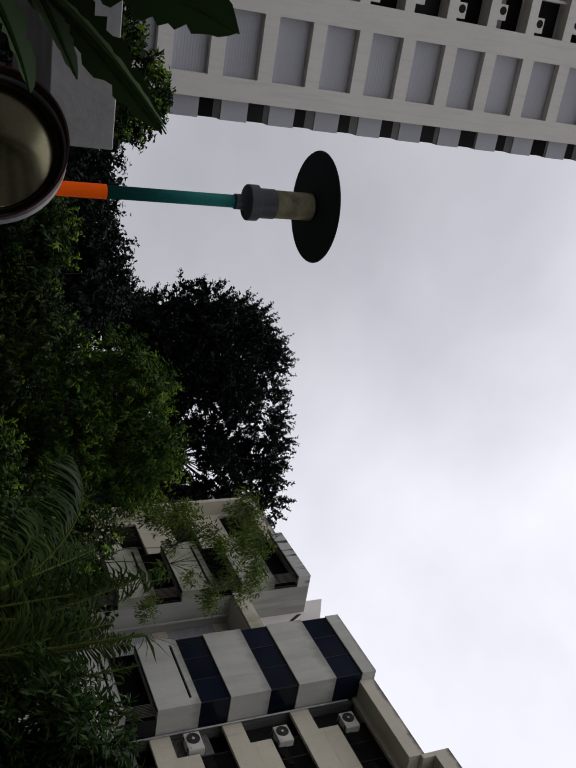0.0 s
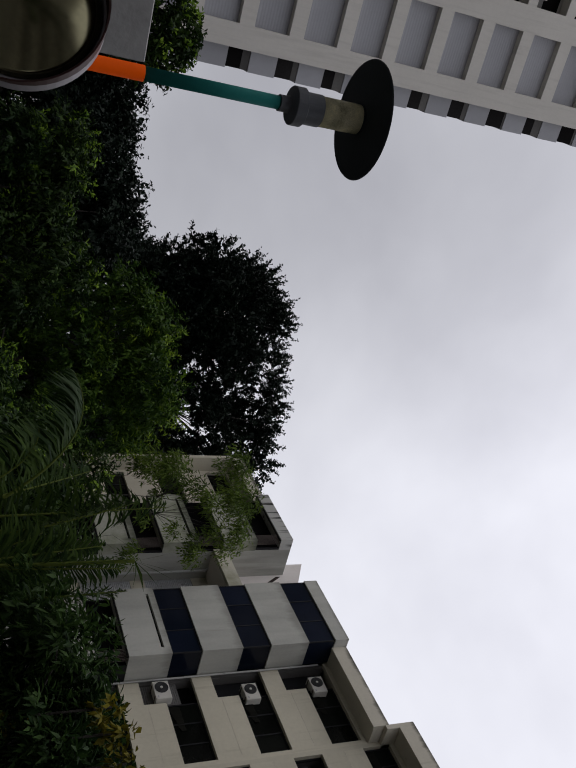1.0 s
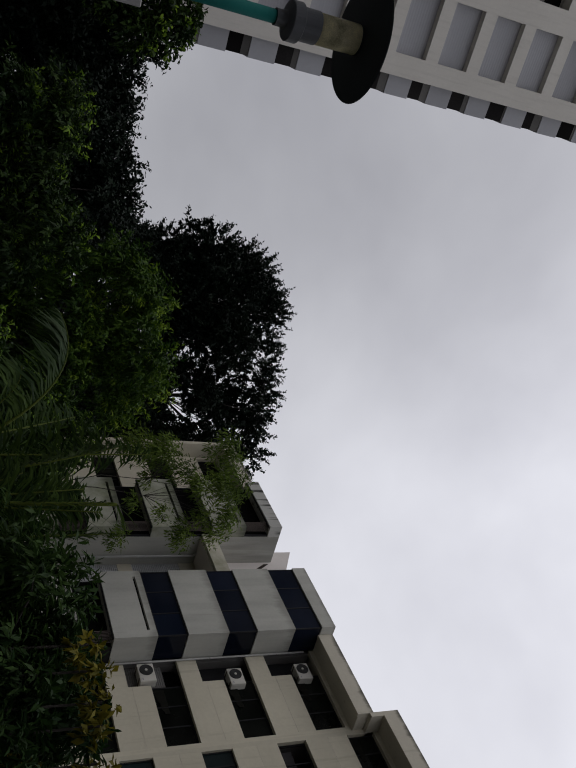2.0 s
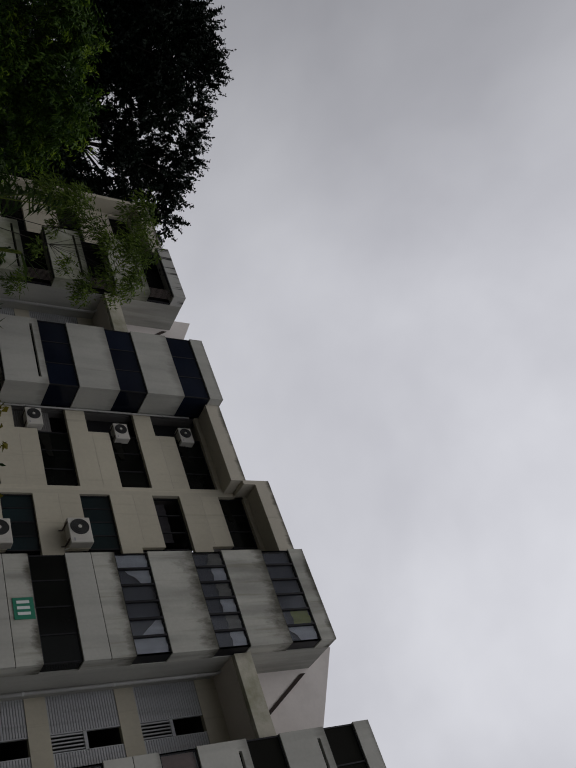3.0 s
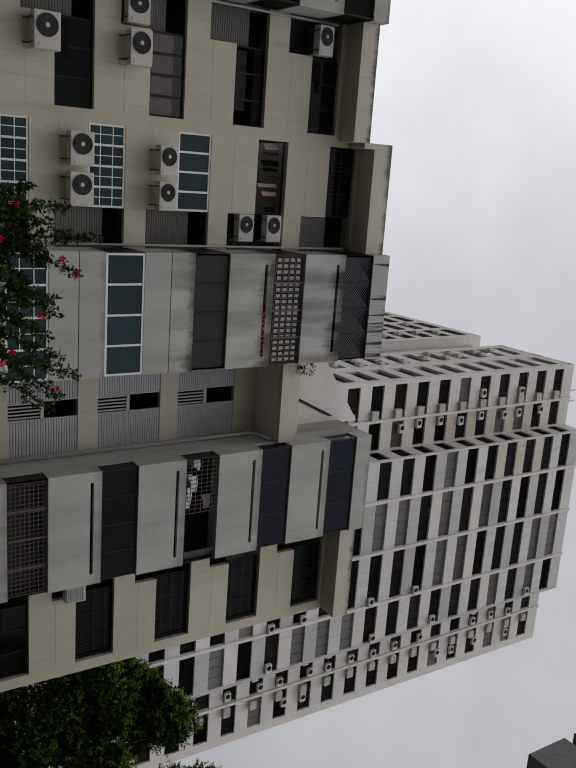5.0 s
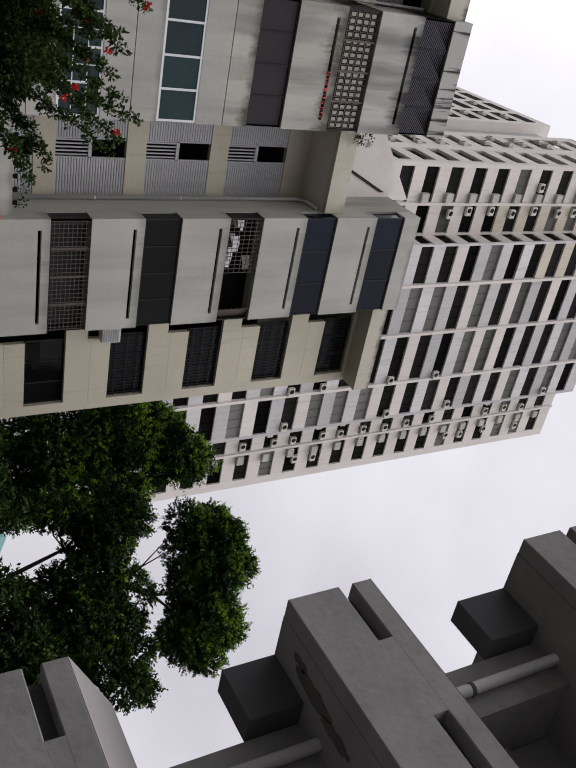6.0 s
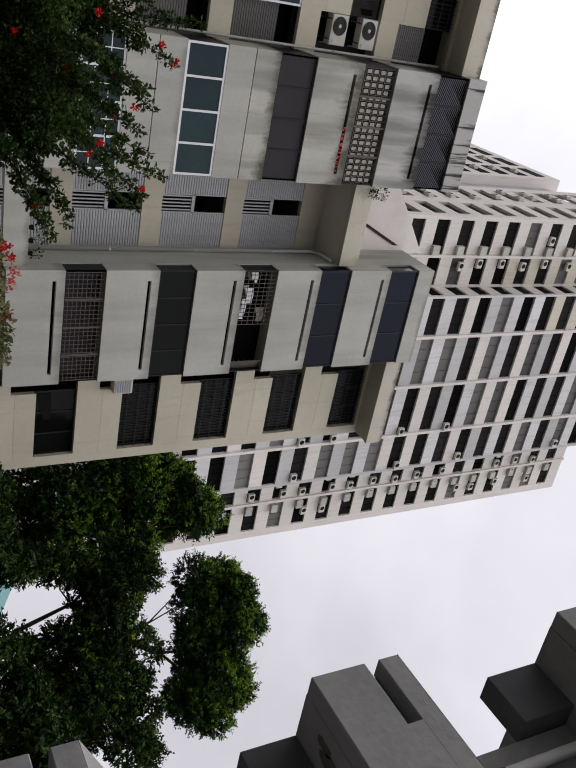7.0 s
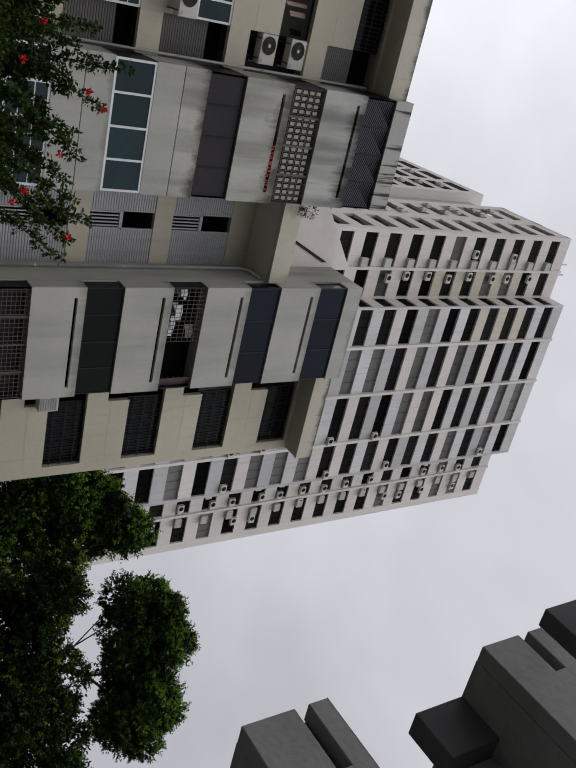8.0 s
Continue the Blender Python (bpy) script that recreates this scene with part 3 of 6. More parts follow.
def bay_window(xl, xr, z0, z1, style, seed):
    """The glazing or screening between two parapets of a bay."""
    rnd = random.Random(seed)
    y = FRONT + 0.05
    a, b = xl + 0.03, xr - 0.03
    h = z1 - z0
    win = part("window", boxes((a, b, y - 0.01, y + 0.07, z0, z0 + 0.035)), darkal, block)
    back = [(a, a + 0.04, y, WALL, z0, z1), (b - 0.04, b, y, WALL, z0, z1)]
    if style == "navy":
        pane_row(win, a, b, y, z0, z1, 3, 0.045, darkal, navy)
        part("side_pane", boxes((b - 0.04, b - 0.03, y + 0.06, WALL, z0 + 0.03, z1)), navy, win)
        part("side_pane", boxes((a + 0.03, a + 0.04, y + 0.06, WALL, z0 + 0.03, z1)), navy, win)
        part("blind", boxes((a + 0.05, b - 0.05, y + 0.12, y + 0.14, z0, z1)), brownb, win)
    elif style in SIX:
        pane_row(win, a, b, y, z0, z1, 6, 0.045, darkal, bluish)
        w = (b - a) / 6
        for i, low, slant, cloth in SIX[style]:
            curtain(win, a + i * w + 0.03, a + (i + 1) * w - 0.03, y + 0.06, z0 + 0.05 + low * h, z1 - 0.05, cloth, slant)
        # not a blind: backing added to give the glass its reflective blue-grey
        part("blind", boxes((a + 0.04, b - 0.04, y + 0.12, y + 0.13, z0, z1)), bluebl, win)
        part("reveal_post", boxes(*[(a + i * w - 0.03, a + i * w + 0.03, y - 0.05, y - 0.001, z0, z1) for i in range(1, 6)]), darkal, win)
        [part("side_frame", boxes(q), darkal, win) for q in back]
    elif style == "pink":
        pane_row(win, a, b, y, z0, z1, 6, 0.05, darkal, clear)
        w = (b - a) / 6
        for i in range(6):
            curtain(win, a + i * w + 0.03, a + (i + 1) * w - 0.03, y + 0.12, z0 + 0.04, z1 - 0.05, curtp)
        [part("side_frame", boxes(q), darkal, win) for q in back]
    elif style == "halfpink":
        pane_row(win, a, b, y, z0, z1, 6, 0.05, darkal, clear)
        w = (b - a) / 6
        for i in (0, 1, 4, 5):
            curtain(win, a + i * w + 0.03, a + (i + 1) * w - 0.03, y + 0.14, z0 + 0.04, z1 - 0.05, curtp, 0.6 if i in (1, 4) else 0)
        [part("side_frame", boxes(q), darkal, win) for q in back]
    elif style == "brown":
        pane_row(win, a, b, y, z0, z1, 3, 0.045, darkal, None)
        part("screen", boxes((a, b, y + 0.03, y + 0.045, z0, z1), (b - 0.03, b, y + 0.05, WALL, z0, z1)), brownb, win)
    elif style == "roller":
        pane_row(win, a, b, y, z0, z1, 4, 0.04, darkal, None)
        part("blind", boxes((a + 0.04, b - 0.04, y + 0.03, y + 0.04, z0, z1)), roller, win, "grey roller blinds pulled down")
        [part("side_frame", boxes(q), darkal, win) for q in back]
    elif style == "white4":
        pane_row(win, a, b, y - 0.04, z0, z1, 4, 0.06, whital, tealg)
        curtain(win, b - 0.62, b - 0.1, y + 0.3, z0 + 0.04, z1 - 0.05, curtw, 0.4)
        [part("side_frame", boxes(q), darkal, win) for q in back]
    elif style == "whitegrid":
        pane_row(win, a, b, y - 0.03, z0, z1, 4, 0.06, whital, tealg, sub=(2, 3))
        [part("side_frame", boxes(q), darkal, win) for q in back]
    elif style == "awning":
        n, w = 4, (b - a) / 4
        pane_row(win, a, b, y, z0, z1, n, 0.04, darkal, None)
        for i in range(n):
            x0, x1 = a + i * w + 0.03, a + (i + 1) * w - 0.03
            for k in range(-14, 14):
                c = x0 + k * 0.085
                p0, p1 = max(x0, c), min(x1, c + h)
                if p1 - p0 < 0.03:
                    continue
                za, zb = z0 + (p0 - c), z0 + (p1 - c)
                sl = [(p0, za), (p0, min(za + 0.045, z1)), (p1, min(zb + 0.045, z1)), (p1, min(zb, z1))]
                v = [(px, y + 0.01, pz) for px, pz in sl] + [(px, y + 0.025, pz) for px, pz in sl]
                part("slat", (v, [(3, 2, 1, 0), (4, 5, 6, 7), (0, 1, 5, 4), (1, 2, 6, 5), (2, 3, 7, 6), (3, 0, 4, 7)]), slatm, win)
        part("screen", boxes((a, b, y + 0.06, y + 0.07, z0, z1)), brownb, win)
        [part("side_frame", boxes(q), darkal, win) for q in back]
    elif style == "blocks":
        bs, gr = [], []
        rows, cols = 4, 18
        for r in range(rows):
            zz = z0 + 0.1 + (h - 0.2) * (r + 0.5) / rows
            for c in range(cols):
                x = a + 0.06 + (b - a - 0.12) * (c + 0.5) / cols
                bs.append((x - 0.052, x + 0.052, y + 0.02, y + 0.04, zz - 0.075, zz + 0.075))
            gr.append((a, b, y + 0.03, y + 0.05, zz - 0.13, zz - 0.105))
        for c in range(cols + 1):
            x = a + 0.06 + (b - a - 0.12) * c / cols
            gr.append((x - 0.012, x + 0.012, y + 0.05, y + 0.065, z0, z1))
        for k in range(1, 4):
            gr.append((a + (b - a) * k / 4 - 0.03, a + (b - a) * k / 4 + 0.03, y, y + 0.06, z0, z1))
        for q in bs:
            part("plate", boxes(q), plate, win)
        part("grille", boxes(*gr), steel, win)
        [part("side_frame", boxes(q), darkal, win) for q in back]
    elif style == "grille":
        gr = []
        for c in range(1, 26):
            x = a + (b - a) * c / 26
            if c % 1 == 0:
                gr.append((x - 0.008, x + 0.008, y + 0.01, y + 0.026, z0, z1))
        for c in range(1, 9):
            zz = z0 + h * c / 9
            gr.append((a, b, y + 0.012, y + 0.024, zz - 0.008, zz + 0.008))
        for k in range(0, 5):
            x = min(max(a + (b - a) * k / 4, a + 0.03), b - 0.03)
            gr.append((x - 0.03, x + 0.03, y, y + 0.05, z0, z1))
        part("grille", boxes(*gr), steel, win, "dark steel security grille")
        part("screen", boxes((a, b, y + 0.35, y + 0.37, z0, z1)), roller, win)
        [part("side_frame", boxes(q), darkal, win) for q in back]
    elif style == "junk":
        gr, cl = [], []
        xm = a + (b - a) * 0.52
        for c in range(0, 14):
            x = a + (xm - a) * c / 13
            gr.append((x - 0.008, x + 0.008, y + 0.01, y + 0.026, z0, z1))
        for c in range(1, 6):
            zz = z0 + h * c / 6
            gr.append((a, xm, y + 0.012, y + 0.024, zz - 0.008, zz + 0.008))
        part("grille", boxes(*gr), steel, win)
        gr = []
        for c in range(0, 9):
            x = b - 0.35 + 0.3 * c / 8
            gr.append((x - 0.01, x + 0.01, y + 0.01 + 0.02 * c, y + 0.03 + 0.02 * c, z0, z1))
        for c in range(1, 6):
            zz = z0 + h * c / 6
            gr.append((b - 0.36, b - 0.04, y + 0.12, y + 0.135, zz - 0.008, zz + 0.008))
        for q in gr:
            part("grille_bar", boxes(q), steel, win)
        for i in range(14):
            xa, za = rnd.uniform(a + 0.05, xm - 0.4), rnd.uniform(z0 + 0.05, z1 - 0.45)
            curtain(win, xa, xa + rnd.uniform(0.15, 0.5), y + 0.1 + 0.02 * i, za, za + rnd.uniform(0.12, 0.4), rnd.choice((curtw, curtw, roller, plate)), rnd.uniform(-0.1, 0.15))
        # black sheet stands for the unlit depth of the bay
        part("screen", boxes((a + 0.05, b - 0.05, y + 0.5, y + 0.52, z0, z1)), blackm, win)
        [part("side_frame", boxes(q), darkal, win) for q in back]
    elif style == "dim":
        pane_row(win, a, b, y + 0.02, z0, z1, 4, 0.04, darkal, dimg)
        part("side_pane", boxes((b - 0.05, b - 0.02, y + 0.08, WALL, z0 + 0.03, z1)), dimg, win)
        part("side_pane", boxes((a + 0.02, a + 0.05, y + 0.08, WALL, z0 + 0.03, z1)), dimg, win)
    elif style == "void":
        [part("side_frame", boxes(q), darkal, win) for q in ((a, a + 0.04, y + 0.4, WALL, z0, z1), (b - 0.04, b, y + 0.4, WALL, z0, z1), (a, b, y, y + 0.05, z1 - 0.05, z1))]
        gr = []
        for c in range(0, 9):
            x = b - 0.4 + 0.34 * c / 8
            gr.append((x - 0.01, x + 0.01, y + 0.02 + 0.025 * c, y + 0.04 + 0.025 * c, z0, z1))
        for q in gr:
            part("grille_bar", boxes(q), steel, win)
        # black sheet in place of the dark interior of the open bay
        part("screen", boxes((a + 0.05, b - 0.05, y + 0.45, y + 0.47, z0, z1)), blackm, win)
    return win


def bay(xl, xr, top, roof, wins, pars, mats, core_right, fascia=None):
    lv = levels(top)
    for k, z in enumerate(lv):
        parapet(xl, xr, z, pars[min(k, len(pars) - 1)], not core_right, mats[min(k, len(mats) - 1)], k)
        bay_window(xl, xr, z + PAR, z + S, wins[min(k, len(wins) - 1)], int(xl * 10) + k)
    z = top + S
    part("roof_fascia", boxes((xl, xr, FRONT, CORE + 0.35, z, roof)), fascia or mats[0], block, bevel=0.006)
    xs = (xr - 0.14, xr + 0.002) if core_right else (xl - 0.002, xl + 0.14)
    part("side_wall", boxes((xs[0], xs[1], FRONT + 0.55, CORE + 0.1, 0, roof - 0.02)), greyp, block)


def wall_window(x0, x1, z0, z1, style, seed):
    y = WALL + 0.1
    win = part("window", boxes((x0, x1, WALL + 0.02, WALL + 0.2, z0 - 0.03, z0 + 0.02)), darkal if "white" not in style else whital, block)
    if style == "whitegrid":
        pane_row(win, x0, x1, y - 0.08, z0, z1, 4, 0.06, whital, tealg, sub=(2, 3))
    elif style == "white4":
        pane_row(win, x0, x1, y - 0.08, z0, z1, 4, 0.06, whital, tealg)
    elif style == "curt4":
        pane_row(win, x0, x1, y, z0, z1, 4, 0.06, darkal, clear)
        w = (x1 - x0) / 4
        for i in range(4):
            curtain(win, x0 + i * w + 0.05, x0 + (i + 1) * w - 0.05, y + 0.12, z0 + 0.35 * (z1 - z0) * 0 + 0.05, z1 - 0.3, curtw if seed % 2 else curtp)
    elif style == "glass4":
        pane_row(win, x0, x1, y, z0, z1, 4, 0.05, darkal, dimteal)
    elif style == "bars":
        bs = []
        for c in range(1, 18):
            x = x0 + (x1 - x0) * c / 18
            bs.append((x - 0.008, x + 0.008, y, y + 0.016, z0, z1))
        for c in (0.2, 0.5, 0.8):
            bs.append((x0, x1, y + 0.004, y + 0.016, z0 + (z1 - z0) * c - 0.012, z0 + (z1 - z0) * c + 0.012))
        part("grille", boxes(*bs), darkal, win)
        pane_row(win, x0, x1, y + 0.1, z0, z1, 3, 0.045, darkal, dimg)
    elif style == "hang2":
        pane_row(win, x0, x1, y + 0.1, z0, z1, 2, 0.03, darkal, None)
        rnd = random.Random(seed + 9)
        for i in range(9):
            xa = x0 + 0.1 + i * 0.24
            curtain(win, xa, xa + rnd.uniform(0.1, 0.2), y + 0.25, z1 - rnd.uniform(0.5, 0.9), z1 - 0.12, rnd.choice((brownb, roller, curtp)), 0.05)
    elif style == "hang":
        pane_row(win, x0, x1, y + 0.1, z0, z1, 3, 0.045, darkal, None)
        curtain(win, x0 + 0.1, x0 + (x1 - x0) * 0.8, y + 0.3, z0 + 0.02, z0 + (z1 - z0) * 0.55, roller, 0.12)
    else:
        pane_row(win, x0, x1, y + 0.05, z0, z1, 3, 0.05, darkal, dimg)
        curtain(win, x0 + 0.1, x0 + (x1 - x0) * 0.45, y + 0.04, z0 + 0.04, z0 + (z1 - z0) * 0.4, brownb, 0.25)


def section(x0, x1, top, roof, strip_left, wins, strips, lo=1.38, hi=2.46, edge=0.17, strip_w=0.95):
    """Flat wall between bays: window column, recessed service strip, overhanging roof edge."""
    lv = levels(top)
    if strip_left:
        sa, sb, wa, wb, pa, pb = x0, x0 + strip_w, x0 + strip_w, x1 - edge, x1 - edge, x1
    else:
        sa, sb, wa, wb, pa, pb = x1 - strip_w, x1, x0 + edge, x1 - strip_w, x0, x0 + edge
    th = WALL + 0.16
    part("wall_panel", boxes((pa, pb, WALL, th, 0, top + S + 0.1)), beige, block)
    for k, z in enumerate(lv):
        below_w = z - S + hi if k + 1 < len(lv) else 0
        zm = z + 0.62
        part("wall_panel", boxes((wa, wb, WALL, th, below_w, zm - 0.008)), beige, block)
        part("wall_panel", boxes((wa, wb, WALL, th, zm + 0.008, z + lo)), beige, block)
        part("joint", boxes((wa, wb, WALL + 0.005, th, zm - 0.0075, zm + 0.0075)), soffit, block)
        part("wall_panel", boxes((sa, sb, WALL, th, below_w, z + 0.5)), beige, block)
        if k == 0:
            part("wall_panel", boxes((min(sa, wa), max(sb, wb), WALL, th, z + hi, z + S + 0.1)), beige, block)
    for k, z in enumerate(lv):
        wall_window(wa, wb, z + lo, z + hi, wins[min(k, len(wins) - 1)], k)
        st = strips[min(k, len(strips) - 1)]
        yb = WALL + 0.45
        # back of the strip coloured dark to give the recess its shade
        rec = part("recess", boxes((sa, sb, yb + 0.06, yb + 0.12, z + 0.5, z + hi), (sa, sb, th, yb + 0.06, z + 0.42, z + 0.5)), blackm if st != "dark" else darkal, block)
        if st == "corr":
            part("corrugated_sheet", ribs(sa + 0.02, sb - 0.02, WALL + 0.25, z + 0.5, z + hi - 0.55, 0.075, 0.014), zincd, rec)
        elif st == "corrlow":
            part("corrugated_sheet", ribs(sa + 0.02, sb - 0.02, WALL + 0.1, z + 0.5, z + lo + 0.1, 0.075, 0.014), zincd, rec)
    z = top + S
    zr = top + S + 0.02
    yo = FRONT + 0.37
    part("roof_edge", boxes((x0, x1, yo, yo + 0.15, zr - 0.1, roof), (x0, x1, yo + 0.15, CORE + 0.35, zr - 0.06, zr + 0.1), (x0, x0 + 0.12, yo + 0.15, CORE + 0.35, zr + 0.1, roof - 0.02), (x1 - 0.12, x1, yo + 0.15, CORE + 0.35, zr + 0.1, roof - 0.02)), dirtyb, block, bevel=0.006)


def core(x0, x1, top, rise_right):
    """Stairwell between two bays: ribbed cladding with louvred openings, beam, sloping roof wall."""
    xm = (x0 + x1) / 2
    a, b = xm - 0.29, xm + 0.29
    for z in levels(top)[1:]:
        zl, zh = z - 0.55, z + 1.53
        clad = part("cladding", join(ribs(x0, a, CORE, zl, zh, 0.08, 0.024), ribs(b, x1, CORE, zl, zh, 0.08, 0.024)), zinc, block, "ribbed grey metal sheet")
        sl = [(a + 0.05 + i * 0.105, a + 0.09 + i * 0.105, CORE + 0.02, CORE + 0.06, zl + 0.02, zl + 0.95) for i in range(5)]
        sl += [(a, a + 0.03, CORE, CORE + 0.08, zl, zh), (b - 0.03, b, CORE, CORE + 0.08, zl, zh), (a, b, CORE, CORE + 0.08, zl + 0.95, zl + 1.05)]
        part("louvre", boxes(*sl), zinc, clad)
        part("spandrel", boxes((x0, x1, CORE - 0.02, CORE + 0.16, zh, zl + S)), beige, block)
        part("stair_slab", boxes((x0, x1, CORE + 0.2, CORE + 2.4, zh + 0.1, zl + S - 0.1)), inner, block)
    zt, bh = (top - 0.3, 0.7) if rise_right else (top - 0.44, 0.6)
    part("core_soffit", boxes((x0, x1, FRONT + 0.6, CORE, zt - 0.02, zt + 0.1)), soffit, block)
    part("core_wall", boxes((x0, x1, CORE - 0.02, CORE + 0.14, top - 0.55, zt + 0.05)), beige, block)
    part("core_beam", boxes((x0, x1, FRONT + 0.4, FRONT + 0.6, zt, zt + bh)), mossy, block, bevel=0.006)
    za, zb, over = (2.19, 4.19, 0.1) if rise_right else (4.51, 2.62, 0.7)
    y0, y1 = CORE, CORE + 0.2
    v, f = [], []
    pts = [(x0 - over, zt + 0.5), (x1 + 0.1, zt + 0.5), (x1 + 0.1, top + zb), (x0 - over, top + za)]
    v = [(x, y, z) for y in (y0, y1) for x, z in pts]
    f = [(0, 1, 2, 3), (7, 6, 5, 4), (0, 4, 5, 1), (1, 5, 6, 2), (2, 6, 7, 3), (3, 7, 4, 0)]
    part("roof_wall", (v, f), roofw, block, "pale wall with a sloping top over the stair")
    p0, p1 = (Vector((x0 + 1.55, CORE - 0.03, top + 0.85)), Vector((x0 + 2.55, CORE - 0.03, top + 2.85))) if rise_right else (Vector((x1 - 1.15, CORE - 0.03, top + 0.7)), Vector((x1 - 2.6, CORE - 0.03, top + 2.85)))
    v = [p0, p1, p1 + Vector((0, 0, 0.22)), p0 + Vector((0, 0, 0.22))]
    v += [q + Vector((0, 0.028, 0)) for q in v]
    # flat dark strip in place of a recess, its shade in the colour
    part("sloping_slot", (v, [(0, 1, 2, 3), (7, 6, 5, 4), (0, 4, 5, 1), (1, 5, 6, 2), (2, 6, 7, 3), (3, 7, 4, 0)]), slotm, block)


ZL, ZR, AL, AR, BL, BR, CL, CR, DL, DR = -25.037, -21.592, -14.449, -10.915, -8.138, -4.636, 2.414, 5.896, 8.636, 12.118
YR = ZL - 2.75
bay(YR - 3.5, YR, LZ, 18.08, ["void", "void", "void", "void"], ["slot", "slot", "slot", "plain"], [mossg], True, fasc)
section(YR - 7.3, YR - 3.5, LZ, 18.05, False, ["dark", "navy"], ["dark"])
core(YR, ZL, LZ, False)
bay(ZL, ZR, LZ, 18.08, ["navy", "navy", "navy", "void"], ["plain", "plain", "slot"], [greyp], False)
section(ZR, -17.78, LZ, 18.05, True, ["navy", "dark", "dark"], ["dark", "dark", "corr"], strip_w=1.1, lo=1.3)
section(-17.78, AL, LA, 19.05, False, ["dark", "hang", "glass4", "glass4"], ["corr"])
bay(AL, AR, LA, 19.085, ["six_top", "six_half", "six_low", "dim"], ["plain", "plain", "seam", "seam"], [dirtyg, dirtyg, dirtyg, dirtyg], True)
core(AR, BL, LA, False)
bay(BL, BR, LA, 19.08, ["brown", "brown", "pink", "halfpink", "dim"], ["slot", "slot", "seam", "seam"], [greyp], False)
section(BR, -1.1, LA, 19.05, True, ["dark", "hang", "curt4", "dark"], ["dark", "corr", "corr", "corr"], edge=0.17, strip_w=1.1)
section(-1.1, CL, LC, 20.0, False, ["bars", "hang2", "white4", "whitegrid"], ["corrlow", "dark", "corr", "corr"], lo=1.45, hi=2.53, strip_w=1.1)
bay(CL, CR, LC, 20.03, ["awning", "blocks", "roller", "white4", "whitegrid"], ["slot", "slot", "seam", "seam"], [dirty, dirtyg, dirtyg, greyp], True, fasc)
core(CR, DL, LC, True)
bay(DL, DR, LC, 20.0, ["navy", "navy", "junk", "dim", "grille"], ["slot"], [greyp], False)
section(DR, 15.7, LC, 19.95, True, ["bars", "bars", "bars", "bars", "dark"], ["dark"], lo=1.25, hi=2.5, edge=0.35)

for xe, zlo, zhi in ((-17.78, 17.9, 19.03), (-1.1, 18.85, 19.98)):
    part("roof_end", boxes((xe - 0.014, xe + 0.17, FRONT + 0.372, CORE + 0.34, zlo, zhi)), dirtyb, block, bevel=0.006)

# body behind the facade, added unseen to stop light: floors, party walls, back and roof
for xa, xb, top in ((YR - 7.3, -17.78, LZ), (-17.78, -1.1, LA), (-1.1, 15.7, LC)):
    for z in levels(top):
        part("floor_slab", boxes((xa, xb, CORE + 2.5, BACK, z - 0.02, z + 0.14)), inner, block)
    part("flat_roof", boxes((xa, xb, CORE + 0.35, BACK + 0.2, top + S + 0.05, top + S + 0.3)), conc, block)
party = [(x - 0.08, x + 0.08, WALL + 0.16, BACK, 0, 17.3) for x in (ZR, -17.78)]
party += [(x - 0.08, x + 0.08, WALL + 0.16, BACK, 0, 18.3) for x in (AL, BR, -1.1)]
party += [(x - 0.08, x + 0.08, WALL + 0.16, BACK, 0, 19.2) for x in (CL, DR)]
party += [(x - 0.08, x + 0.08, CORE + 0.16, BACK, 0, 17.3) for x in (YR, ZL)]
party += [(x - 0.08, x + 0.08, CORE + 0.16, BACK, 0, 18.3) for x in (AR, BL)]
party += [(x - 0.08, x + 0.08, CORE + 0.16, BACK, 0, 19.2) for x in (CR, DL)]
for q in party + [(YR - 7.3, 15.7, WALL + 3.6, WALL + 3.7, 0, 17.2)]:
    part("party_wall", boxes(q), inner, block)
part("back_wall", boxes((YR - 7.3, 15.7, BACK, BACK + 0.2, 0, 17.3)), beige, block)
part("end_wall", boxes((15.7 - 0.2, 15.74, WALL + 0.16, BACK, 0, 19.3)), beige, block)
part("end_wall", boxes((YR - 7.52, YR - 7.3, WALL - 0.8, BACK, 0, 17.5)), beige, block)
for x, z1 in ((BR + 0.09, 18.0), (ZR + 0.09, 17.0), (CL - 0.09, 18.9)):
    pipe = part("downpipe", tube([(x, WALL - 0.06, 0), (x, WALL - 0.06, z1)], 0.036, 0.036, 10), oldpipe, block, smooth=True)
    for k in range(6):
        part("pipe_clip", lathe([(0.046, 0), (0.046, 0.06)], (x, WALL - 0.06, z1 - 1.2 - k * S), 10), oldpipe, pipe)
for x, z1 in ((DL - 0.07, 15.9), (AR + 0.07, 15.2), (YR + 0.07, 14.2)):
    pipe = part("downpipe", tube([(x, 23.72, 0), (x, 23.72, z1), (x, 23.5, z1 + 0.25), (x, 22.9, z1 + 0.3)], 0.055, 0.055, 10), pipec, block, smooth=True)
    z = 1.0
    while z < z1:
        part("pipe_clip", lathe([(0.066, 0), (0.066, 0.06)], (x, 23.72, z), 10), pipec, pipe)
        z += S

# ------------------------------------------------------------ tall slab tower behind the block
TS, TTOP = 2.606, 73.0
tower = thing("tower_block", "tall cream and grey apartment tower with window bands", "apartment tower", at=(32, 60, 0))


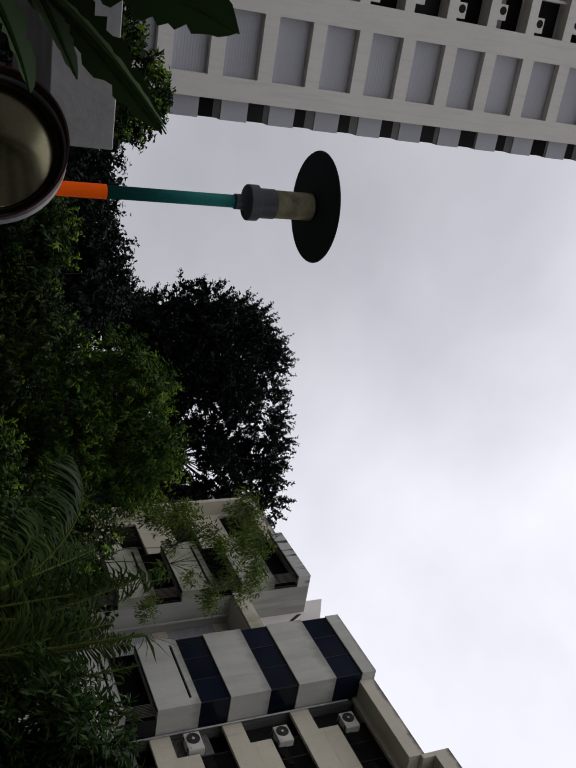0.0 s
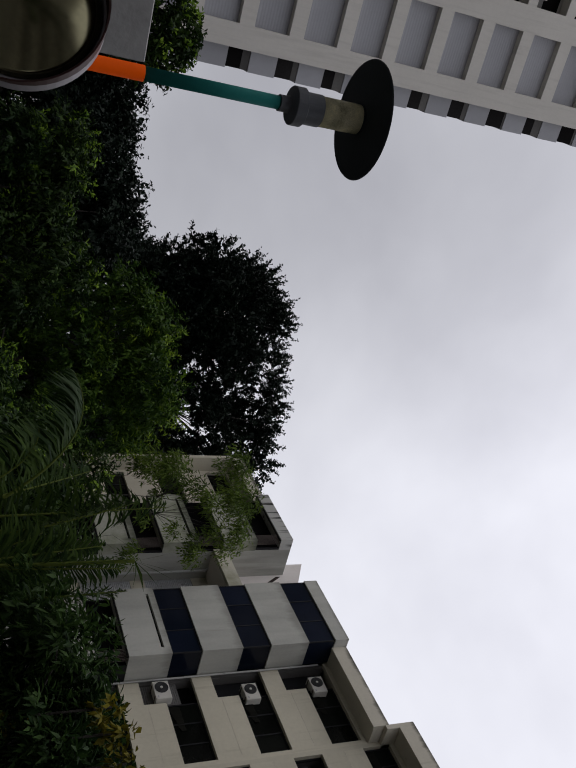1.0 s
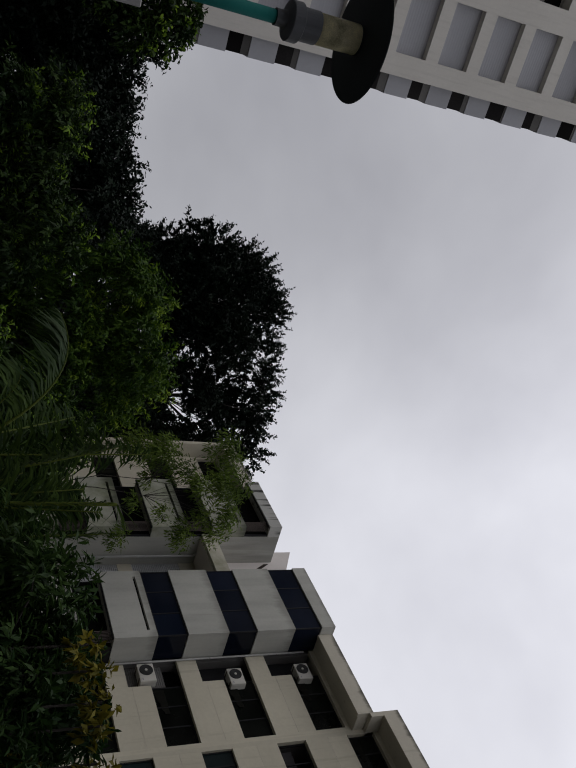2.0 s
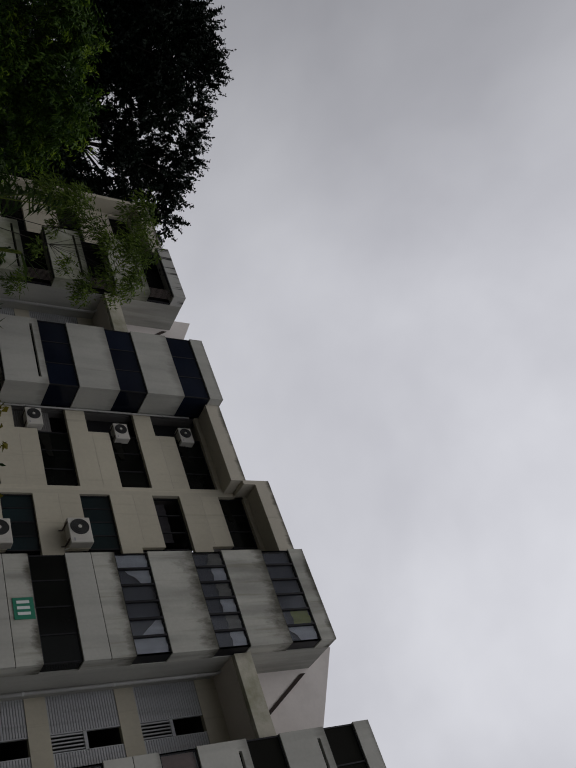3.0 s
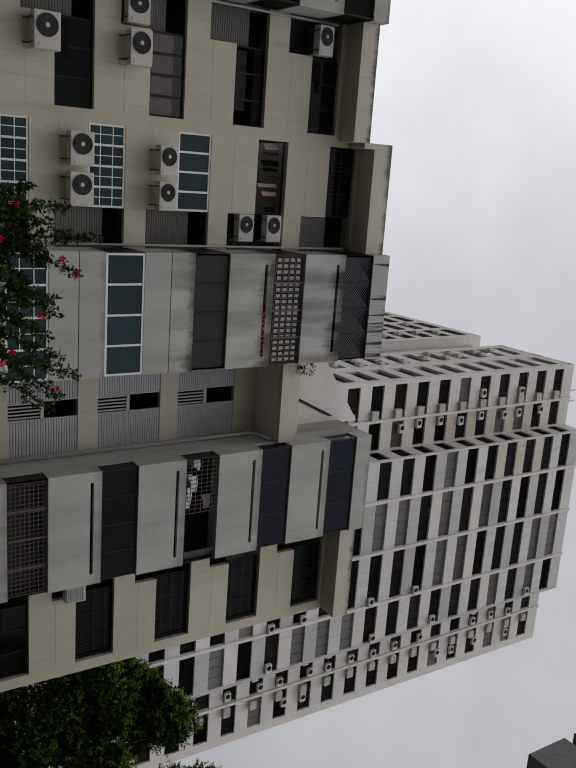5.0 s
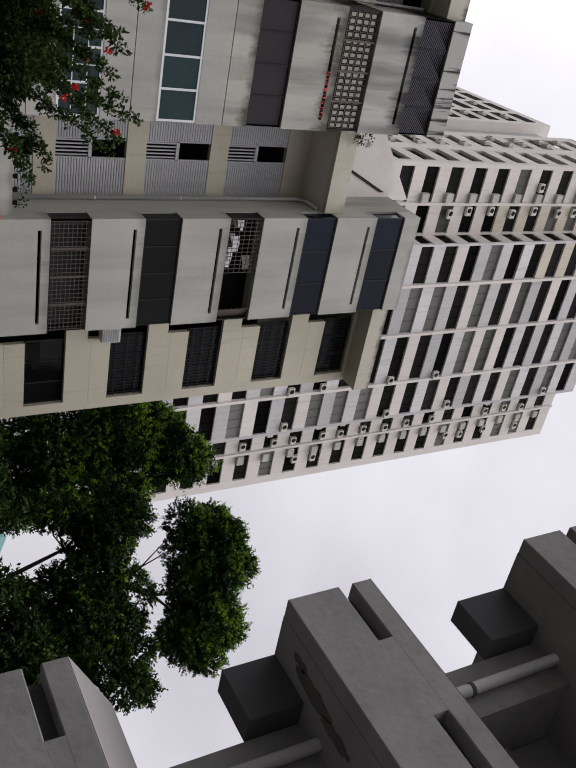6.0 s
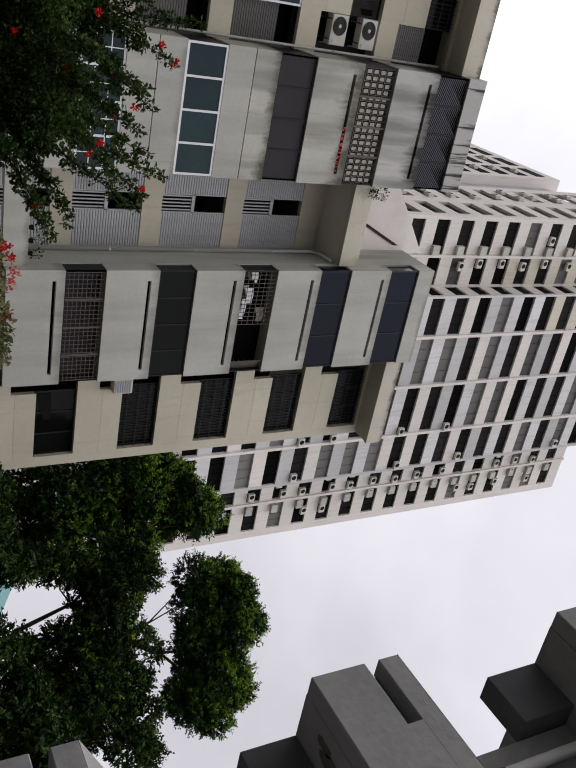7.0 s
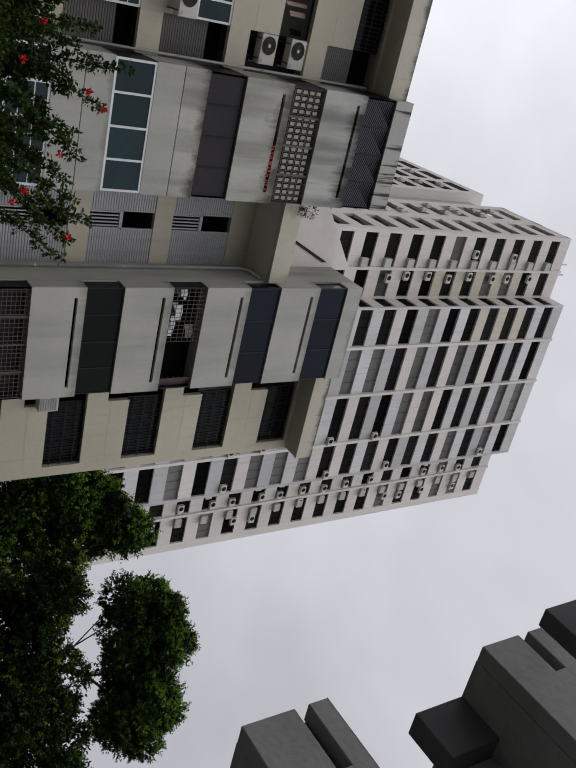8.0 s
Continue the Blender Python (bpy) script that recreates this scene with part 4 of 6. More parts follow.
def tower_face(x0, x1, y, ztop, wins, material, floors=27, rail=None):
    """Facade facing -y: spandrel band a storey, piers, set-back glass. wins: (x0, x1) of each opening."""
    edges = [x0] + [e for w in wins for e in w] + [x1]
    for k in range(0, len(edges), 2):
        part("pier", boxes((edges[k], edges[k + 1], y, y + 0.25, 0, ztop)), material, tower)
    for wa, wb in wins:
        part("spandrel", boxes((wa, wb, y + 0.01, y + 0.24, ztop - 1.48, ztop)), material, tower)
        for i in range(20):
            zt = ztop - 1.48 - i * TS
            part("spandrel", boxes((wa, wb, y + 0.01, y + 0.24, zt - TS, zt - 1.34)), material, tower)
        part("lower_wall", boxes((wa, wb, y + 0.01, y + 0.24, 0, ztop - 1.48 - 20 * TS)), material, tower)
    rnd = random.Random(int(x0 * 7))
    for wa, wb in wins:
        w = (wb - wa) / 4
        posts = boxes(*[(wa + w * k - 0.025, wa + w * k + 0.025, y + 0.13, y + 0.20, -1.34, 0) for k in (1, 2, 3)])
        bars = boxes(*[(wa + w * k / 2 - 0.04, wa + w * k / 2 + 0.04, y + 0.05, y + 0.13, -1.34, 0) for k in range(1, 8)], (wa, wb, y + 0.05, y + 0.13, -0.72, -0.62))
        pane = boxes((wa, wb, y + 0.2, y + 0.235, -1.34, 0))
        open_sash = boxes((wa, wa + w * 2, y + 0.04, y + 0.09, -1.3, -0.04))
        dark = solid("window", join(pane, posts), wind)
        kinds = {"blind": solid("window", join(pane, posts), windg), "blue": solid("window", join(pane, posts), windb)}
        frame_mesh, sash_mesh, shelf = solid("window_frame", bars, whital), solid("sash", open_sash, windg), solid("inner_screen", boxes((wa + w * 2.4, wb, y + 0.03, y + 0.07, -1.33, -0.5)), windg)
        halves = [solid("half_blind", boxes((wa + w * p, wa + w * q, y + 0.17, y + 0.19, -d, 0)), m2) for p, q, d, m2 in ((0, 1.6, 0.9, windg), (2, 4, 0.55, windl), (0.4, 3.2, 0.4, windc))]
        tv = [(x, y + 0.12 - o - e, z) for e in (0, 0.03) for x in (wa + 0.1, wb - 0.15) for o, z in ((0, -0.05), (0.62, -1.05))]
        tilted = solid("awning_pane", (tv, [(0, 1, 3, 2), (4, 6, 7, 5), (0, 4, 5, 1), (2, 3, 7, 6), (0, 2, 6, 4), (1, 5, 7, 3)]), windt)
        awn = 0.45 if wa in (36.55, 40.8) else 0.06
        for i in range(min(floors, 20)):
            pick = rnd.random()
            me = kinds["blind"] if pick < 0.2 else kinds["blue"] if 0.16 < pick < 0.18 else dark
            win = part("window", me, None, tower)
            win.location.z += ztop - 1.48 - i * TS
            if 0.18 < pick < 0.25:
                part("window_frame", frame_mesh, None, win)
            elif 0.25 < pick < 0.38:
                part("sash", sash_mesh, None, win)
            elif pick > 0.72:
                part("screen", shelf, None, win)
            if rnd.random() < 0.42:
                part("half_blind", halves[rnd.randrange(3)], None, win)
            if rnd.random() < awn:
                part("awning_pane", tilted, None, win)


TY, TB = 54.3, 52.35
tower_face(16.4, 22.8, TY, TTOP, [(16.75, 19.8), (20.05, 22.6)], towerw)
tower_face(22.8, 40.4, TB, TTOP, [(23.0, 26.45), (26.75, 31.25), (31.55, 36.25), (36.55, 40.1)], towerg)
tower_face(40.4, 47.3, TY, TTOP, [(40.8, 43.3), (43.65, 46.5)], towerw)
for x, y in ((26.6, TB), (31.4, TB), (36.4, TB), (19.92, TY), (43.48, TY)):
    part("pilaster", boxes((x - 0.13, x + 0.13, y - 0.16, y, 0, TTOP)), towerw, tower)
for i in range(18):
    zt = TTOP - 1.48 - i * TS
    part("ac_ledge", boxes((18.95, 19.75, TY - 0.35, TY, zt - 1.36, zt - 0.62)), greyp, tower)
    part("ac_ledge", boxes((43.75, 44.5, TY - 0.35, TY, zt - 1.36, zt - 0.7)), greyp, tower)
    part("bay_side", boxes((22.8, 23.0, TB + 0.25, TY + 0.2, zt - TS, zt - 1.34)), towerw, tower)
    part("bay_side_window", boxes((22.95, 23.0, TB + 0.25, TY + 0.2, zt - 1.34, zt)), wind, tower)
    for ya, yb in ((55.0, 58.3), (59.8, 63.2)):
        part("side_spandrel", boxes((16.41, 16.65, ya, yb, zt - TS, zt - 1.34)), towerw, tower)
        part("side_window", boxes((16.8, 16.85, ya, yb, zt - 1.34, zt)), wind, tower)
for ya, yb in ((54.55, 55.0), (58.3, 59.8), (63.2, 64.3)):
    part("side_pier", boxes((16.4, 16.65, ya, yb, 0, TTOP)), towerw, tower)
part("side_head", boxes((16.41, 16.65, 55.0, 63.2, TTOP - 1.48, TTOP)), towerw, tower)
part("bay_head", boxes((22.8, 23.0, TB + 0.25, TY + 0.2, TTOP - 1.48, TTOP)), towerw, tower)
part("core_wall", boxes((17.4, 46.8, 55.2, 64.2, 0, TTOP - 0.4)), towerg, tower)
part("roof_slab", boxes((16.4, 47.3, TY + 0.25, 64.3, TTOP - 0.3, TTOP - 0.02)), towerw, tower)
part("roof_slab", boxes((23.0, 40.4, TB + 0.25, TY + 0.25, TTOP - 0.3, TTOP - 0.02)), towerw, tower)
part("end_wall", boxes((47.06, 47.3, TY + 0.25, 64.3, 0, TTOP)), towerw, tower)
part("link_wall", boxes((16.9, 26, 64.3, 67.2, 0, TTOP - 2)), towerg, tower)
part("rear_wing", boxes((15.9, 28, 67.2, 86, 0, TTOP - 0.3)), towerw, tower)
for i in range(16):
    zt = TTOP - 1.6 - i * TS
    for ya in (68.2, 72.6, 77.0, 81.4):
        part("rear_window", boxes((15.86, 15.91, ya, ya + 3.2, zt - 1.3, zt)), wind, tower)
for x in (19.85, 21.0):
    part("roof_pipe", tube([(x, TY + 2, TTOP - 0.3), (x, TY + 2, TTOP + 3.4)], 0.07, 0.07, 6), greyal, tower)
for i in range(1, 6):
    zt = TTOP - 1.48 - i * TS
    part("repainted_band", boxes((20.07, 22.58, TY - 0.012, TY + 0.2, zt - TS + 0.02, zt - 1.36)), towery, tower)
    part("repainted_band", boxes((23.02, 26.43, TB - 0.014, TB + 0.2, zt - TS + 0.02, zt - 1.36)), towery if i < 4 else towerg, tower)
for k in range(26):
    rnd = random.Random(k)
    zt = TTOP - 1.48 - rnd.randrange(1, 16) * TS
    x0, x1 = rnd.choice(((23.0, 26.45), (26.75, 31.25), (31.55, 36.25), (36.55, 40.1)))
    part("repainted_band", boxes((x0 + 0.02, x1 - 0.02, TB - 0.004 - 0.001 * (k % 6), TB + 0.2, zt - TS + 0.02, zt - 1.36)), towery if x0 < 24 and k % 2 == 0 else towerw, tower)

# ------------------------------------------------------------ gable tower on the other side
gable = thing("gable_tower", "tall white tower with grey recessed wall panels on its gable", "apartment tower", at=(-48, 0, 0))
GX, GS = -42.6, 2.656
part("corner_pier", boxes((GX - 0.7, GX, 2.60, 3.72, 0, 58)), gablew, gable)
part("corner_pier", boxes((GX - 0.7, GX, -1.85, -0.54, 0, 58)), gablew, gable)
part("corner_pier", boxes((GX - 0.7, GX, -34, -7.0, 0, 58)), gablew, gable)
rnd = random.Random(12)
for i in range(20):
    zt = 18.25 + (i - 6) * GS
    part("spandrel", boxes((GX - 0.7, GX - 0.012, -0.54, 2.60, zt, zt + 0.78)), gablew, gable)
    part("spandrel", boxes((GX - 0.7, GX - 0.012, -7.0, -1.85, zt - 0.3, zt + 0.3)), gablew, gable)
    part("wall_panel", ribbed_x(GX - 0.4, -0.54, 2.60, zt - GS + 0.78, zt), gablep, gable)
    part("window", boxes((GX - 1.0, GX - 0.95, -7.0, -1.85, zt + 0.3, zt + GS - 0.3)), wind, gable)
    part("fin", boxes((GX - 0.9, GX - 0.4, -3.9, -3.75, zt + 0.3, zt + GS - 0.3)), gablew, gable)
    part("screen", boxes((GX - 0.9, GX - 0.86, -3.75, -1.85, zt + 0.3, zt + rnd.uniform(0.7, 1.3))), windg, gable)
    part("balcony", boxes((GX - 3.4, GX - 0.45, 3.72, 4.75, zt - 1.6, zt - 0.15)), gablep, gable)
    part("balcony_glass", boxes((GX - 3.4, GX - 0.5, 3.72, 4.68, zt - 0.15, zt + GS - 1.6)), wind, gable)
    part("balcony_blind", boxes((GX - 3.3, GX - 0.49, 3.73, 4.685, zt + GS - 1.6 - rnd.uniform(0.1, 0.6), zt + GS - 1.605)), windg, gable)
part("body", boxes((GX - 14, GX - 1.05, -34, 3.7, 0, 58)), gablew, gable)

# plain unseen wall behind the walk, added to block low sky light from the south
tagged(new("sky_blocker_south", solid("sky_blocker_south", boxes((-42.5, 34, -25.4, -25, 0, 20)), conc)), "unseen plain grey wall added to block the low southern sky", "wall", kind="structure")

# ------------------------------------------------------------ near corridor building
near = thing("corridor_building", "grey concrete corridor building with slotted parapets", "building", at=(10, -4, 0))
PX, PY = 5.46, 5.0
palr = mat("pale_render", (0.34, 0.32, 0.31), 0.9, 0.8, 0.1, 0.15)
for i in range(5):
    z = -0.71 + i * 2.84
    p = part("parapet", boxes((PX, PX + 0.2, -14, PY, z, z + 0.54)), conc, near, bevel=0.01)
    part("parapet_rail", boxes((PX, PX + 0.2, -14, PY, z + 0.68, z + 0.89)), conc, p, bevel=0.01)
    y = 4.32 if i < 3 else 4.46
    for w, gap in ((0.8, 1.6), (0.8, 1.6), (0.8, 1.6), (0.8, 1.6), (0.8, 1.6), (0.8, 1.6), (0.8, 1.0)):
        part("parapet_block", boxes((PX + 0.001, PX + 0.199, y - w, y, z + 0.53, z + 0.69)), conc, p)
        y -= w + gap
    v = [(PX + 0.002, -14, z + 0.89), (PX + 0.002, PY, z + 0.89), (PX + 0.74, PY, z + 1.30), (PX + 0.74, -14, z + 1.30), (PX + 0.12, -14, z + 0.83), (PX + 0.12, PY, z + 0.83), (PX + 0.82, PY, z + 1.22), (PX + 0.82, -14, z + 1.22)]
    part("sloped_ledge", (v, [(0, 1, 2, 3), (7, 6, 5, 4), (0, 4, 5, 1), (1, 5, 6, 2), (2, 6, 7, 3), (3, 7, 4, 0)]), palr, p)
    part("corridor_slab", boxes((PX + 0.2, 12, -14, PY, z + 0.002, z + 0.16)), conc, near)
    if i < 4:
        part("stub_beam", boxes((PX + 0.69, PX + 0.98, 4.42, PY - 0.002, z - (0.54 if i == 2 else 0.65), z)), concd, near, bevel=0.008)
    # dark sheet closes the slots and stands for the shade in them
    part("slot_shade_sheet", boxes((PX + 0.17, PX + 0.198, -14, PY - 0.05, z + 0.5, z + 0.72)), concd, p)
    part("corridor_wall", boxes((PX + 1.6, PX + 1.74, -14, 3.84, z + 0.16, z + 2.24)), conc, near)
    part("pipe_clamp", tube([(PX + 0.86, 4.11, z + 1.7), (PX + 0.86, 4.11, z + 1.74)], 0.068, 0.068, 14), steel, near)
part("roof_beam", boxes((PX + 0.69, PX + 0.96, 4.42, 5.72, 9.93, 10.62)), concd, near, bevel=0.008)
part("end_wall", boxes((PX + 0.93, 12, 3.85, 4.4, 0, 11.8)), conc, near)
for k, (cx, cy, rx, ry) in enumerate(((5.95, 4.35, 0.09, 0.3), (6.02, 3.95, 0.07, 0.26), (5.85, 4.6, 0.05, 0.12))):
    rnd = random.Random(k)
    ring = [(cx + rx * rnd.uniform(0.7, 1.2) * math.cos(a * 0.314), cy + ry * rnd.uniform(0.8, 1.15) * math.sin(a * 0.314)) for a in range(20)]
    part("peeled_patch", ([(x, y, 4.966) for x, y in ring] + [(x, y, 4.97) for x, y in ring], [tuple(range(20))[::-1]] + [(a, (a + 1) % 20, 20 + (a + 1) % 20, 20 + a) for a in range(20)]), peeled, near, "dark patch of peeled plaster")
part("gable_wall", boxes((PX + 1.75, 14, -14, 3.84, 0, 11.8)), conc, near)
part("drain_pipe", tube([(PX + 0.86, 4.11, 0), (PX + 0.86, 4.11, 11.9)], 0.06, 0.06, 14), pipec, near, smooth=True)


# ------------------------------------------------------------ plants
def spot(az, slope, d):
    """A point seen from the path's middle by azimuth, rise and distance."""
    a = radians(az)
    return Vector((d * math.sin(a), 0.9 + d * math.cos(a), 1.7 + slope * d))


def leaves(clumps, count, length, width, seed, droop=0.2, shell=0.55):
    """Many small folded leaves in clumps (centre, radius, flatness)."""
    rg2 = np.random.default_rng(seed)
    vol = np.array([c[1] ** 2 for c in clumps])
    idx = rg2.choice(len(clumps), count, p=vol / vol.sum())
    cen = np.array([tuple(c[0]) for c in clumps])[idx]
    rad = np.array([c[1] for c in clumps])[idx]
    flat = np.array([c[2] if len(c) > 2 else 0.8 for c in clumps])[idx]
    d = rg2.normal(size=(count, 3))
    d /= np.linalg.norm(d, axis=1)[:, None]
    r = rad * (shell + (1.08 - shell) * rg2.random(count) ** 0.7)
    pos = cen + d * (r[:, None]) * np.stack([np.ones(count), np.ones(count), flat], 1)
    ax = d + rg2.normal(size=(count, 3)) * 0.7
    ax[:, 2] -= droop
    ax /= np.linalg.norm(ax, axis=1)[:, None]
    sd = np.cross(ax, rg2.normal(size=(count, 3)))
    sd /= np.linalg.norm(sd, axis=1)[:, None] + 1e-9
    nm = np.cross(ax, sd)
    L = (length * (0.6 + 0.8 * rg2.random(count)))[:, None]
    W = (width * (0.6 + 0.8 * rg2.random(count)))[:, None]
    a = pos
    b = pos + ax * L * 0.5 + sd * W * 0.5 + nm * W * 0.2
    c = pos + ax * L
    e = pos + ax * L * 0.5 - sd * W * 0.5 + nm * W * 0.2
    v = np.stack([a, b, c, e], 1).reshape(-1, 3)
    return v, count


def leaf_mesh(name, v, count, material):
    me = bpy.data.meshes.new(name)
    me.vertices.add(count * 4)
    me.vertices.foreach_set("co", v.astype(np.float32).ravel())
    me.loops.add(count * 4)
    me.loops.foreach_set("vertex_index", np.arange(count * 4, dtype=np.int32))
    me.polygons.add(count)
    me.polygons.foreach_set("loop_start", np.arange(0, count * 4, 4, dtype=np.int32))
    me.materials.append(material)
    me.update()
    me.validate()
    return me


def tree(name, label, base, clumps, count, length, width, material, seed, trunk_r=0.25, fork=0.45, droop=0.2, shell=0.5, category="tree", crown=None):
    """Tapered trunk, a limb to every clump, a crown of separate leaves."""
    rnd = random.Random(seed)
    t = thing(name, label, category, at=tuple(base))
    base = Vector(base)
    mid = sum((Vector(c[0]) for c in clumps), Vector()) / len(clumps)
    top = Vector((base.x * 0.5 + mid.x * 0.5, base.y * 0.5 + mid.y * 0.5, base.z + (mid.z - base.z) * fork * 1.3))
    bend = base.lerp(top, 0.5) + Vector((rnd.uniform(-0.3, 0.3), rnd.uniform(-0.3, 0.3), 0))
    part("trunk", tube([base, bend, top], trunk_r, trunk_r * 0.6, 10), bark, t, smooth=True)
    ms = []
    heads = rnd.sample(clumps, min(len(clumps), max(3, len(clumps) // 7)))
    nodes = []
    for h in heads:
        q = Vector(h[0])
        nd = top.lerp(q, rnd.uniform(0.45, 0.65)) + Vector((rnd.uniform(-0.4, 0.4), rnd.uniform(-0.4, 0.4), rnd.uniform(-0.3, 0.3)))
        kn = top.lerp(nd, 0.5) + Vector((rnd.uniform(-0.35, 0.35), rnd.uniform(-0.35, 0.35), rnd.uniform(-0.5, 0.1)))
        nodes.append(nd)
        ms.append(tube([top - Vector((0, 0, 0.25)), kn, nd], trunk_r * 0.45, trunk_r * 0.22, 7))
    for c in clumps:
        p = Vector(c[0])
        nd = min(nodes, key=lambda w: (w - p).length)
        m = nd.lerp(p, 0.5) + Vector((rnd.uniform(-0.3, 0.3), rnd.uniform(-0.3, 0.3), rnd.uniform(-0.3, 0.1)))
        ms.append(tube([nd, m, p], trunk_r * 0.16, trunk_r * 0.04, 5))
    part("limb", join(*ms), bark, t, smooth=True)
    v, n = crown or leaves(clumps, count, length, width, seed, droop, shell)
    part("crown", leaf_mesh("crown", v, n, material), None, t)
    return t


def blob(az0, az1, s0, s1, d, n, r, seed, dd=2.0):
    """Clump centres spread over a patch of the view and some depth."""
    rnd = random.Random(seed)
    return [(spot(rnd.uniform(az0, az1), rnd.uniform(s0, s1), d + rnd.uniform(-dd, dd)), r * rnd.uniform(0.65, 1.25), 0.8) for _ in range(n)]


def rosettes(lobes, rate, length, width, seed, per=9, droop=0.0, core=0.35):
    """Leaves in whorls over rounded lobes (centre, radius, flatness), with a sparser inside."""
    rg2 = np.random.default_rng(seed)
    cs, ds, rs, fl = [], [], [], []
    for c in lobes:
        k = max(6, int(rate * c[1] ** 2))
        d = rg2.normal(size=(k, 3))
        d[:, 2] += 0.25
        d /= np.linalg.norm(d, axis=1)[:, None]
        bump = 1 + 0.13 * np.sin(d[:, 0] * 5 + c[0][0] * 3) * np.cos(d[:, 1] * 6 + c[0][1]) + 0.1 * np.sin(d[:, 2] * 8 + c[0][2])
        inside = rg2.random(k) < core
        rr = c[1] * bump * np.where(inside, 0.25 + 0.55 * rg2.random(k), 0.82 + 0.2 * rg2.random(k))
        sq = np.stack([np.ones(k), np.ones(k), np.full(k, c[2] if len(c) > 2 else 0.85)], 1)
        cs.append(np.array(tuple(c[0])) + d * rr[:, None] * sq)
        ds.append(d)
    pos, out = np.repeat(np.concatenate(cs), per, 0), np.repeat(np.concatenate(ds), per, 0)
    count = len(pos)
    ax = out * 0.75 + rg2.normal(size=(count, 3)) * 0.62
    ax[:, 2] -= droop
    ax /= np.linalg.norm(ax, axis=1)[:, None]
    face = out + np.array((0, 0, 0.9)) + rg2.normal(size=(count, 3)) * 0.45
    sd = np.cross(ax, face)
    sd /= np.linalg.norm(sd, axis=1)[:, None] + 1e-9
    nm = np.cross(sd, ax)
    L = (length * (0.6 + 0.7 * rg2.random(count)))[:, None]
    W = (width * (0.7 + 0.6 * rg2.random(count)))[:, None]
    pos = pos + rg2.normal(size=(count, 3)) * length * 0.12
    v = np.stack([pos, pos + ax * L * 0.55 + sd * W * 0.5 + nm * W * 0.15, pos + ax * L - np.array((0, 0, 0.1)) * L, pos + ax * L * 0.55 - sd * W * 0.5 + nm * W * 0.15], 1).reshape(-1, 3)
    return v, count


def lobe_tree(name, label, base, lobes, rate, length, width, material, seed, trunk_r=0.25, fork=0.45, droop=0.0, core=0.35, per=9, category="tree"):
    """A tree whose crown is a cloud of rounded, leaf-covered lobes."""
    small = [(Vector(c[0]), c[1], c[2] if len(c) > 2 else 0.85) for c in lobes]
    return tree(name, label, base, small, 0, length, width, material, seed, trunk_r, fork, category=category, crown=rosettes(small, rate, length, width, seed, per, droop, core))


def shoots(lobes, rate, length, width, seed, per=12, reach=0.4, rise=0.4, droop=0.0, core=0.3, lit_share=0.0, spread=0.8):
    """Pointed leafy shoots over rounded lobes: leaves climb each shoot and shorten to its tip. Gives plain leaves and
    those painted as lit from above.
    """
    rg2 = np.random.default_rng(seed)
    cs, ds, ins = [], [], []
    for c in lobes:
        k = max(5, int(rate * c[1] ** 2))
        d = rg2.normal(size=(k, 3))
        d[:, 2] += 0.3
        d /= np.linalg.norm(d, axis=1)[:, None]
        ph = np.array(tuple(c[0]))
        knob = 1 + 0.12 * np.sin(d[:, 0] * 7 + ph[0] * 3) * np.cos(d[:, 1] * 7 + ph[1]) + 0.10 * np.sin(d[:, 2] * 9 + ph[2])
        inside = rg2.random(k) < core
        rr = c[1] * knob * np.where(inside, 0.2 + 0.5 * rg2.random(k), 0.72 + 0.2 * rg2.random(k))
        cs.append(ph + d * rr[:, None])
        ds.append(d)
        ins.append(inside)
    org, out, inside = np.concatenate(cs), np.concatenate(ds), np.concatenate(ins)
    axis = out + np.array((0, 0, rise)) + rg2.normal(size=out.shape) * 0.35
    axis /= np.linalg.norm(axis, axis=1)[:, None]
    size = 0.55 + 0.75 * rg2.random(len(org))
    # outer, upward shoots get the paler colour, as if lit from the sky
    lit_tips = (~inside) & (out[:, 2] > 0.05) & (rg2.random(len(org)) < lit_share)
    count = len(org) * per
    step = np.tile((np.arange(per) + 0.5) / per, len(org))
    org, axis, size, lit_tips = (np.repeat(q, per, 0) for q in (org, axis, size, lit_tips))
    pos = org + axis * (reach * size * step)[:, None] + rg2.normal(size=(count, 3)) * length * 0.15
    ax = axis * 0.6 + rg2.normal(size=(count, 3)) * spread * 0.62
    ax[:, 2] -= droop
    ax /= np.linalg.norm(ax, axis=1)[:, None]
    sd = np.cross(ax, axis + np.array((0, 0, 0.6)) + rg2.normal(size=(count, 3)) * 0.4)
    sd /= np.linalg.norm(sd, axis=1)[:, None] + 1e-9
    nm = np.cross(sd, ax)
    L = (length * (0.6 + 0.7 * rg2.random(count)) * (1.1 - 0.5 * step))[:, None]
    W = (width * (0.7 + 0.6 * rg2.random(count)) * (1.1 - 0.4 * step))[:, None]
    v = np.stack([pos, pos + ax * L * 0.5 + sd * W * 0.5 + nm * W * 0.2, pos + ax * L - np.array((0, 0, 0.12)) * L, pos + ax * L * 0.5 - sd * W * 0.5 + nm * W * 0.2], 1)
    tip = lit_tips & (step > 0.35)
    return v[~tip].reshape(-1, 3), v[tip].reshape(-1, 3)


